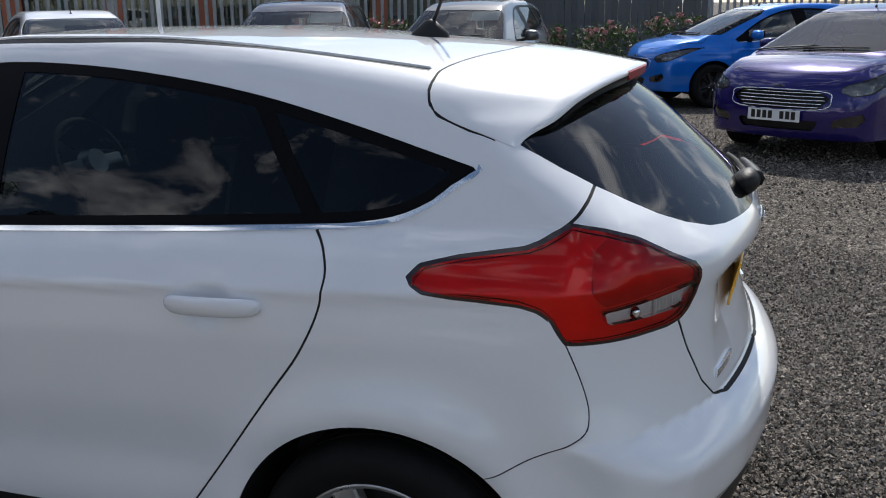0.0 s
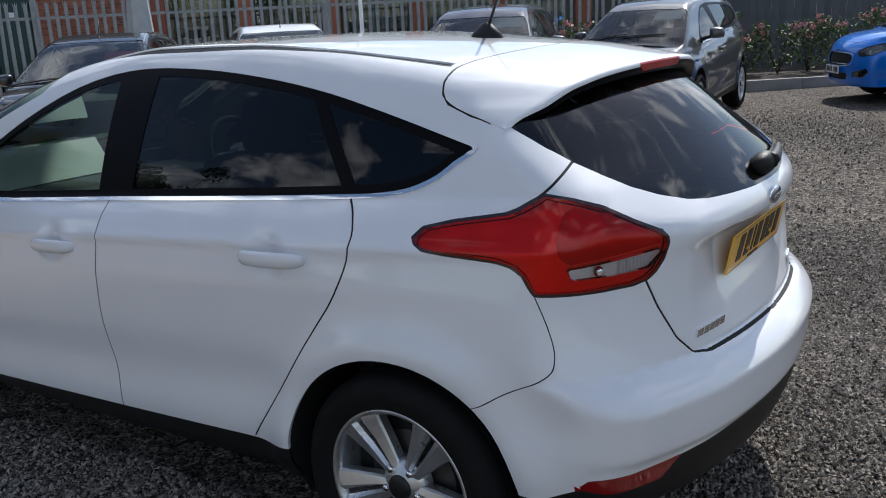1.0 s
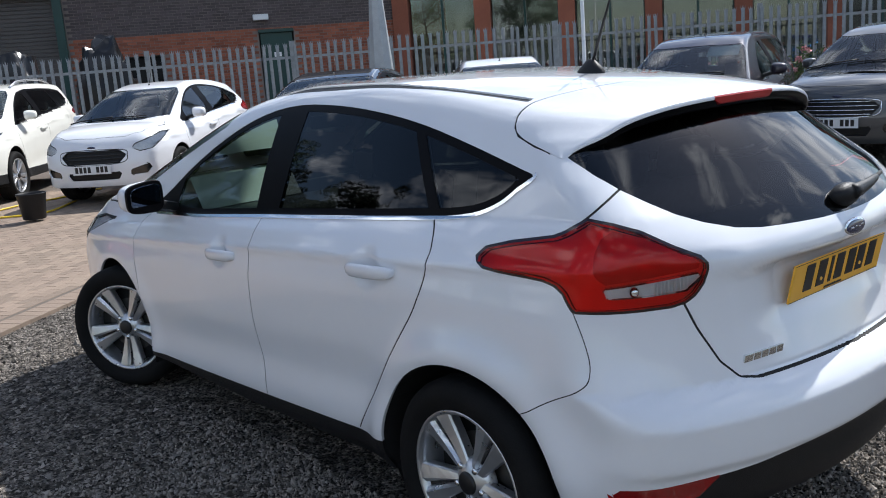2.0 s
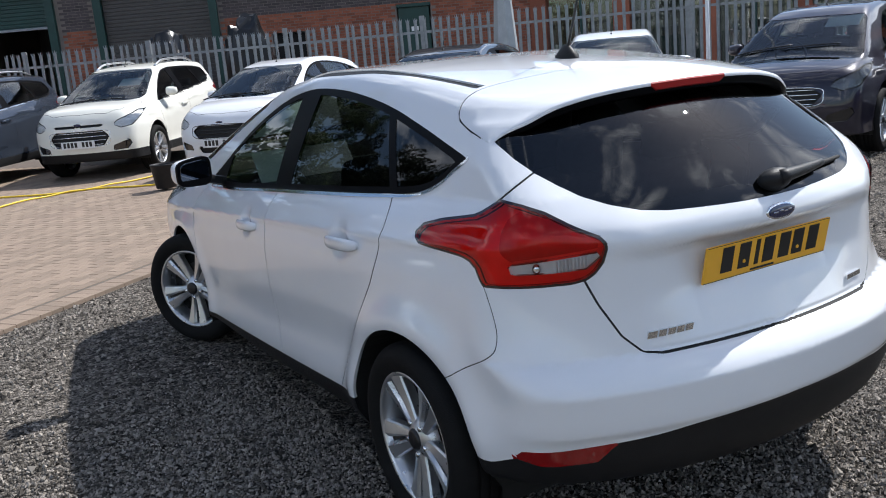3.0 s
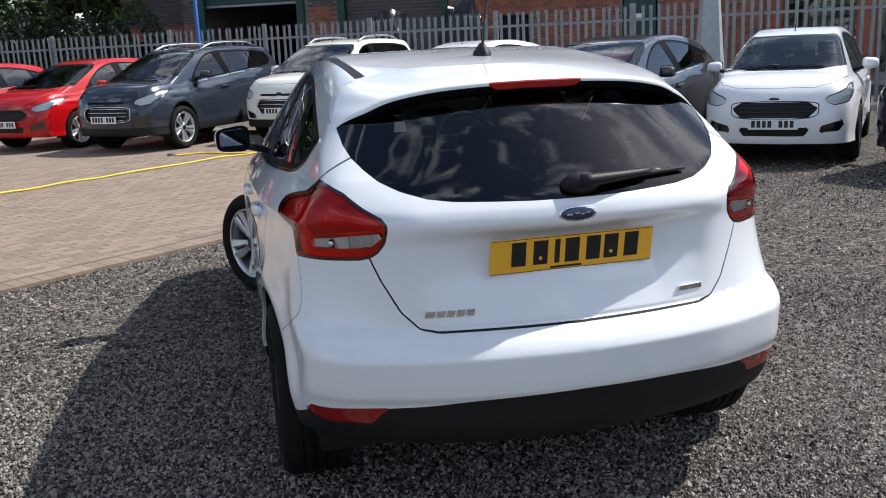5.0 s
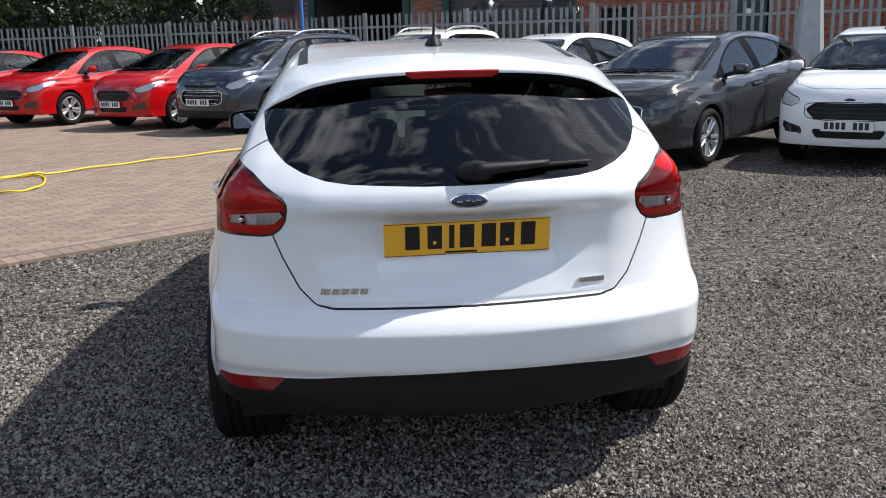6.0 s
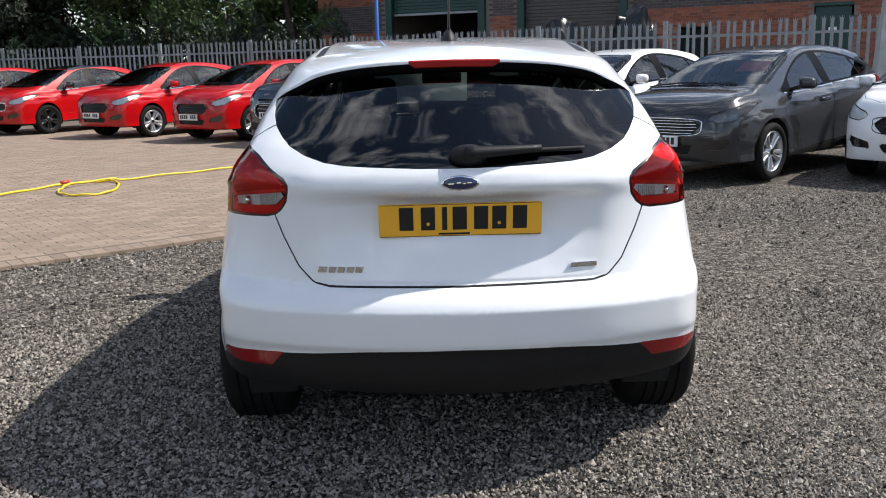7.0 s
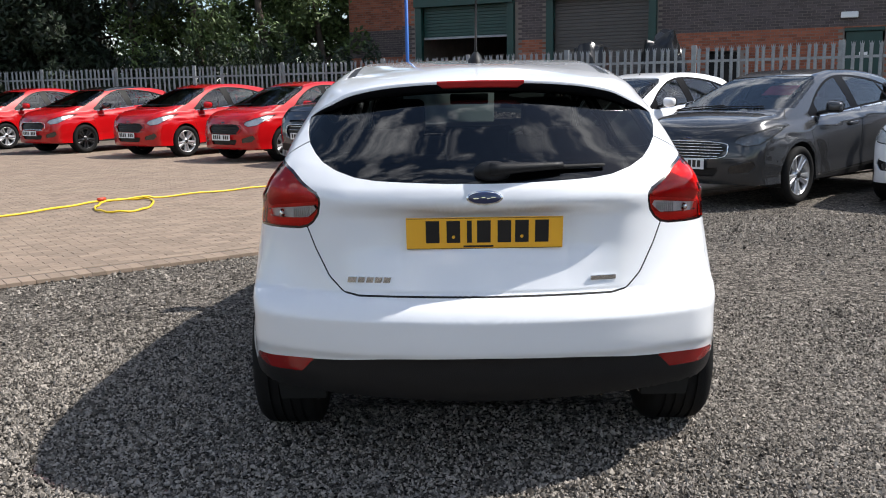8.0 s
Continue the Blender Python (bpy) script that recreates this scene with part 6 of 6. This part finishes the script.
# unseen trees added on the other side of the yard, only to be reflected
for i in range(9):
    tree(-23 + rng.normal(0, 0.8), -14 + i * 3.9, 7.0 + rng.uniform(-1, 1.5), 2.9, i % 3 == 1, 2600, 0.12)
for x, y, h, s, d, n in ((-20.5, 30.5, 10, 3.4, True, 9000), (-16.5, 31.5, 11, 3.4, True, 9000), (-25, 32, 10, 3.5, True, 8000), (-14.2, 28.6, 9.0, 3.2, True, 11000), (-11.6, 29.4, 9.0, 3.0, True, 11000), (-9.2, 29.2, 10, 2.7, False, 9000),
                         (-6.8, 29.2, 9.5, 2.6, False, 9000), (-4.8, 29.6, 8.5, 2.4, False, 9000), (-30, 34, 11, 3.6, True, 7000), (-18.6, 28.4, 12, 3.4, True, 10000), (-22.5, 29, 12, 3.4, True, 10000), (-16.4, 28.2, 6, 2.6, True, 8000), (-3.4, 31.5, 9, 2.2, False, 8000), (-2.0, 34, 9, 2.2, False, 7000)):
    tree(x, y, h * 1.35, s, d, n, 0.28 if d else 0.10)
for x, y, h, s, d in ((-13.2, 30.4, 8.5, 2.8, True), (-10.2, 31.0, 8.0, 2.4, False), (-7.6, 31.6, 7.0, 2.3, False), (-5.4, 30.9, 6.5, 2.0, False), (-3.9, 30.2, 6.0, 1.8, False), (-15.8, 30.0, 9, 3.0, True)):
    tree(x, y, h, s, d, 9000, 0.06)
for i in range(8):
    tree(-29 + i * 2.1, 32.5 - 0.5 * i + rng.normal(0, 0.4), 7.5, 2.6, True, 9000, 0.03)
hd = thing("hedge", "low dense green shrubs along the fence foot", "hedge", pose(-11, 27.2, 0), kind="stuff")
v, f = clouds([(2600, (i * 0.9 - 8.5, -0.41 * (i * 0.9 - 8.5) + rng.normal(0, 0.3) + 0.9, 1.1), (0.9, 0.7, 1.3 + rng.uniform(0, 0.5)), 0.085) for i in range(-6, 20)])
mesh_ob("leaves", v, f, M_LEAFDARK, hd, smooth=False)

# hose, bucket, sheeted heaps
HOSE = rounded([(-9.5, 2.6), (-7.0, 4.6), (-5.13, 6.18), (-4.72, 6.95), (-4.46, 7.42), (-4.22, 7.58), (-3.95, 7.60), (-3.75, 7.17), (-3.68, 6.63), (-3.82, 6.42), (-4.05, 6.44), (-4.25, 6.65), (-4.36, 7.03), (-4.25, 7.36),
                (-3.92, 7.71), (-3.43, 8.19), (-2.86, 8.70), (-2.22, 9.21), (-1.17, 10.15), (-0.6, 10.47), (-0.1, 10.58), (0.47, 10.80), (1.4, 11.2), (2.2, 11.6)], 8)
hz = thing("garden_hose", "bright yellow hose lying loosely over the paving", "hose")
mesh_ob("hose", *tube([(x, y, float(ground_z(x, y)) + 0.042 + 0.012 * (0.5 + 0.5 * math.sin(i * 0.7)) + (0.022 if 96 < i < 112 else 0)) for i, (x, y) in enumerate(HOSE)], 0.0125, 8), M_HOSE, hz)
M_GRAPHITE = mat("tap_fitting", (0.06, 0.09, 0.14), 0.4, vary=0.3)
H2 = rounded([(-1.68, 11.0), (-1.26, 11.08), (-0.66, 10.62), (-0.06, 10.48), (0.38, 10.05), (0.9, 9.9), (1.5, 10.6)], 8)
hz2 = thing("garden_hose", "bright yellow hose end with a blue tap fitting", "hose")
mesh_ob("hose", *tube([(x, y, float(ground_z(x, y)) + 0.045) for x, y in H2], 0.0125, 8), M_HOSE, hz2)
v, f = tube([(-1.68, 11.0, 0.085), (-1.78, 10.98, 0.085)], 0.018, 8)
mesh_ob("hose_fitting", v, f, M_GRAPHITE, hz2, label="dark blue tap fitting")
v, f = tube([(-4.50, 7.36, 0.085), (-4.44, 7.45, 0.085)], 0.022, 8)
mesh_ob("hose_joint", v, f, mat("red_joint", (0.5, 0.05, 0.02), 0.5, vary=0.2), hz, label="red hose joint")
bk = thing("bucket", "black plastic bucket with a rolled rim standing on the paving", "bucket", pose(0.60, 9.35, 0.075))
v, f = lathe([(0.0, 0.0005), (0.0, 0.125), (0.01, 0.13), (0.29, 0.165), (0.305, 0.172), (0.31, 0.165), (0.29, 0.155), (0.02, 0.12), (0.02, 0.0005)], 32, "z")
mesh_ob("pail", v, f, M_PLASTIC, bk)
th = np.linspace(0.15, math.pi - 0.15, 15)
mesh_ob("handle", *tube([(0.168 * math.cos(t), 0.10 * math.sin(t) , 0.295 - 0.02 * math.sin(t)) for t in th], 0.004, 6), M_GALV, bk)
for x, y, w, h in ((3.2, 18.6, 1.2, 2.3), (4.8, 17.7, 1.1, 2.45), (6.6, 16.8, 0.9, 1.4)):
    s = thing("sheeted_heap", "upright goods wrapped in shiny black sheeting behind the fence", "wrapped goods", pose(x, y, 0, 0, 0, BANG))
    bm = bmesh.new()
    bmesh.ops.create_icosphere(bm, subdivisions=4, radius=1)
    for q in bm.verts:
        c = q.co.copy()
        k = 1 + 0.16 * noise.noise(c * 2.3 + Vector((x, y, 0))) + 0.06 * noise.noise(c * 7)
        q.co = (math.copysign(abs(c.x) ** 0.6, c.x) * w * 0.5 * k * (1.1 - 0.35 * max(c.z, 0)), math.copysign(abs(c.y) ** 0.6, c.y) * 0.45 * k, max(0, (c.z * 0.5 + 0.5)) * h * k)
    part("sheet", bm, M_SHEET, s, smooth=True)


# ---- the cars parked round the yard ----
def stand(fl, rz, scale, rise=0.0):
    """The pose of a car whose front left wheel stands at fl and which is turned by rz."""
    m = pose(0, 0, 0, 0, 0, rz)
    w = m @ Vector((-0.872 * scale[0], 2.648 * scale[1], 0))
    return pose(fl[0] - w.x, fl[1] - w.y, rise, 0, 0, rz)


SMALL, SUVS, MPVS, BIG = (0.955, 0.912, 1.007), (0.985, 0.935, 1.11), (1.0, 1.0, 1.09), (1.03, 1.117, 1.0)
BMAX = (0.97, 0.94, 1.08)
M_DARKCHROME = mat("dark_chrome", (0.05, 0.05, 0.053), 0.25, metal=0.6, vary=0.2)
P_RED = paint("red_paint", (0.42, 0.004, 0.006))
P_GREYBLUE = paint("blue_grey_paint", (0.034, 0.043, 0.062), 0.35, 0.24)
P_CREAM = paint("off_white_paint", (0.78, 0.77, 0.70))
P_SILVER = paint("dark_silver_paint", (0.044, 0.045, 0.048), 0.45, 0.22)
P_BLACK = paint("black_plum_paint", (0.026, 0.023, 0.034), 0.2)
P_GRAPH = paint("graphite_paint", (0.085, 0.087, 0.09), 0.5)
P_BLUE = paint("bright_blue_paint", (0.008, 0.16, 0.62), 0.2)
P_VIOLET = paint("deep_violet_blue_paint", (0.016, 0.010, 0.12), 0.3, 0.2)
M_REDSHEET = mat("red_sheet", (0.50, 0.06, 0.10), 0.6, vary=0.2, scale=8)
PV, GR = 0.05, 0.02
build_car("hatchback_car", "red small hatchback car parked on block paving", stand((-11.3, 19.0), 149, SMALL, PV), P_RED, SMALL, bar_mat=M_DARKCHROME)
build_car("hatchback_car", "red small hatchback car with black roof and black wheels", stand((-8.5, 17.0), 147, SMALL, PV), P_RED, SMALL, wheels=WHEEL_BLACK, roof=M_BLACKGLOSS, mirror=M_BLACKGLOSS, grille_bars=1)
build_car("hatchback_car", "red small hatchback car with silver alloy wheels on paving", stand((-5.66, 15.2), 145, SMALL, PV), P_RED, SMALL, bar_mat=M_DARKCHROME)
build_car("hatchback_car", "red small hatchback car beside a grey crossover", stand((-3.30, 13.60), 143, SMALL, PV), P_RED, SMALL, bar_mat=M_DARKCHROME)
build_car("crossover_car", "blue-grey compact crossover car with black roof and silver roof rails", stand((-1.52, 12.2), 142, SUVS, PV), P_GREYBLUE, SUVS, "suv", roof=M_BLACKGLOSS, mirror=M_BLACKGLOSS, rails=True, grille=M_PLASTIC)
build_car("crossover_car", "off-white compact crossover car with silver roof rails on paving", stand((1.18, 11.87), 143, SUVS, PV), P_CREAM, SUVS, "suv", rails=True, window_sheet=True)
build_car("hatchback_car", "white three-door small hatchback car on paving by the fence", stand((2.65, 9.6), 131, SMALL, PV), M_WHITE, SMALL, bar_mat=M_DARKCHROME)
build_car("hatchback_car", "dark grey metallic five-door hatchback car on gravel", stand((3.74, 6.4), 132, (1, 1, 1), 0.03), P_SILVER, grille_bars=5, window_sheet=M_REDSHEET, lamp_back=M_LAMPDARK)
build_car("hatchback_car", "white small hatchback car with black grille on gravel", pose(7.06, 8.09, 0.02, 0, 0, 139), M_WHITE, SMALL, bar_mat=M_DARKCHROME)
build_car("people_carrier_car", "black people carrier car with chrome grille bars on gravel", pose(8.96, 5.34, GR, 0, 0, 112), P_BLACK, MPVS, "mpv", window_sheet=True, lamp_back=M_LAMPDARK)
build_car("people_carrier_car", "graphite grey people carrier car with price sheet in its windscreen", stand((8.43, 2.3), 95, BMAX, GR), P_GRAPH, BMAX, "mpv", window_sheet=True)
build_car("hatchback_car", "bright blue sports hatchback car with black wheels beside the flower bed", stand((11.5, 0.19), 30, (1, 1, 1), GR), P_BLUE, wheels=WHEEL_BLACK, grille_bars=1, lamp_back=M_LAMPDARK)
build_car("saloon_car", "deep violet-blue large saloon car with wide chrome grille", pose(10.45, -2.4, GR, 0, 0, 65), P_VIOLET, BIG, grille_bars=5, lamp_back=M_LAMPDARK)


# the patterns from which the wheels were copied are taken out of the scene
for w_ in USED_MASTERS:
    for o in (*w_.children_recursive, w_):
        bpy.data.objects.remove(o)
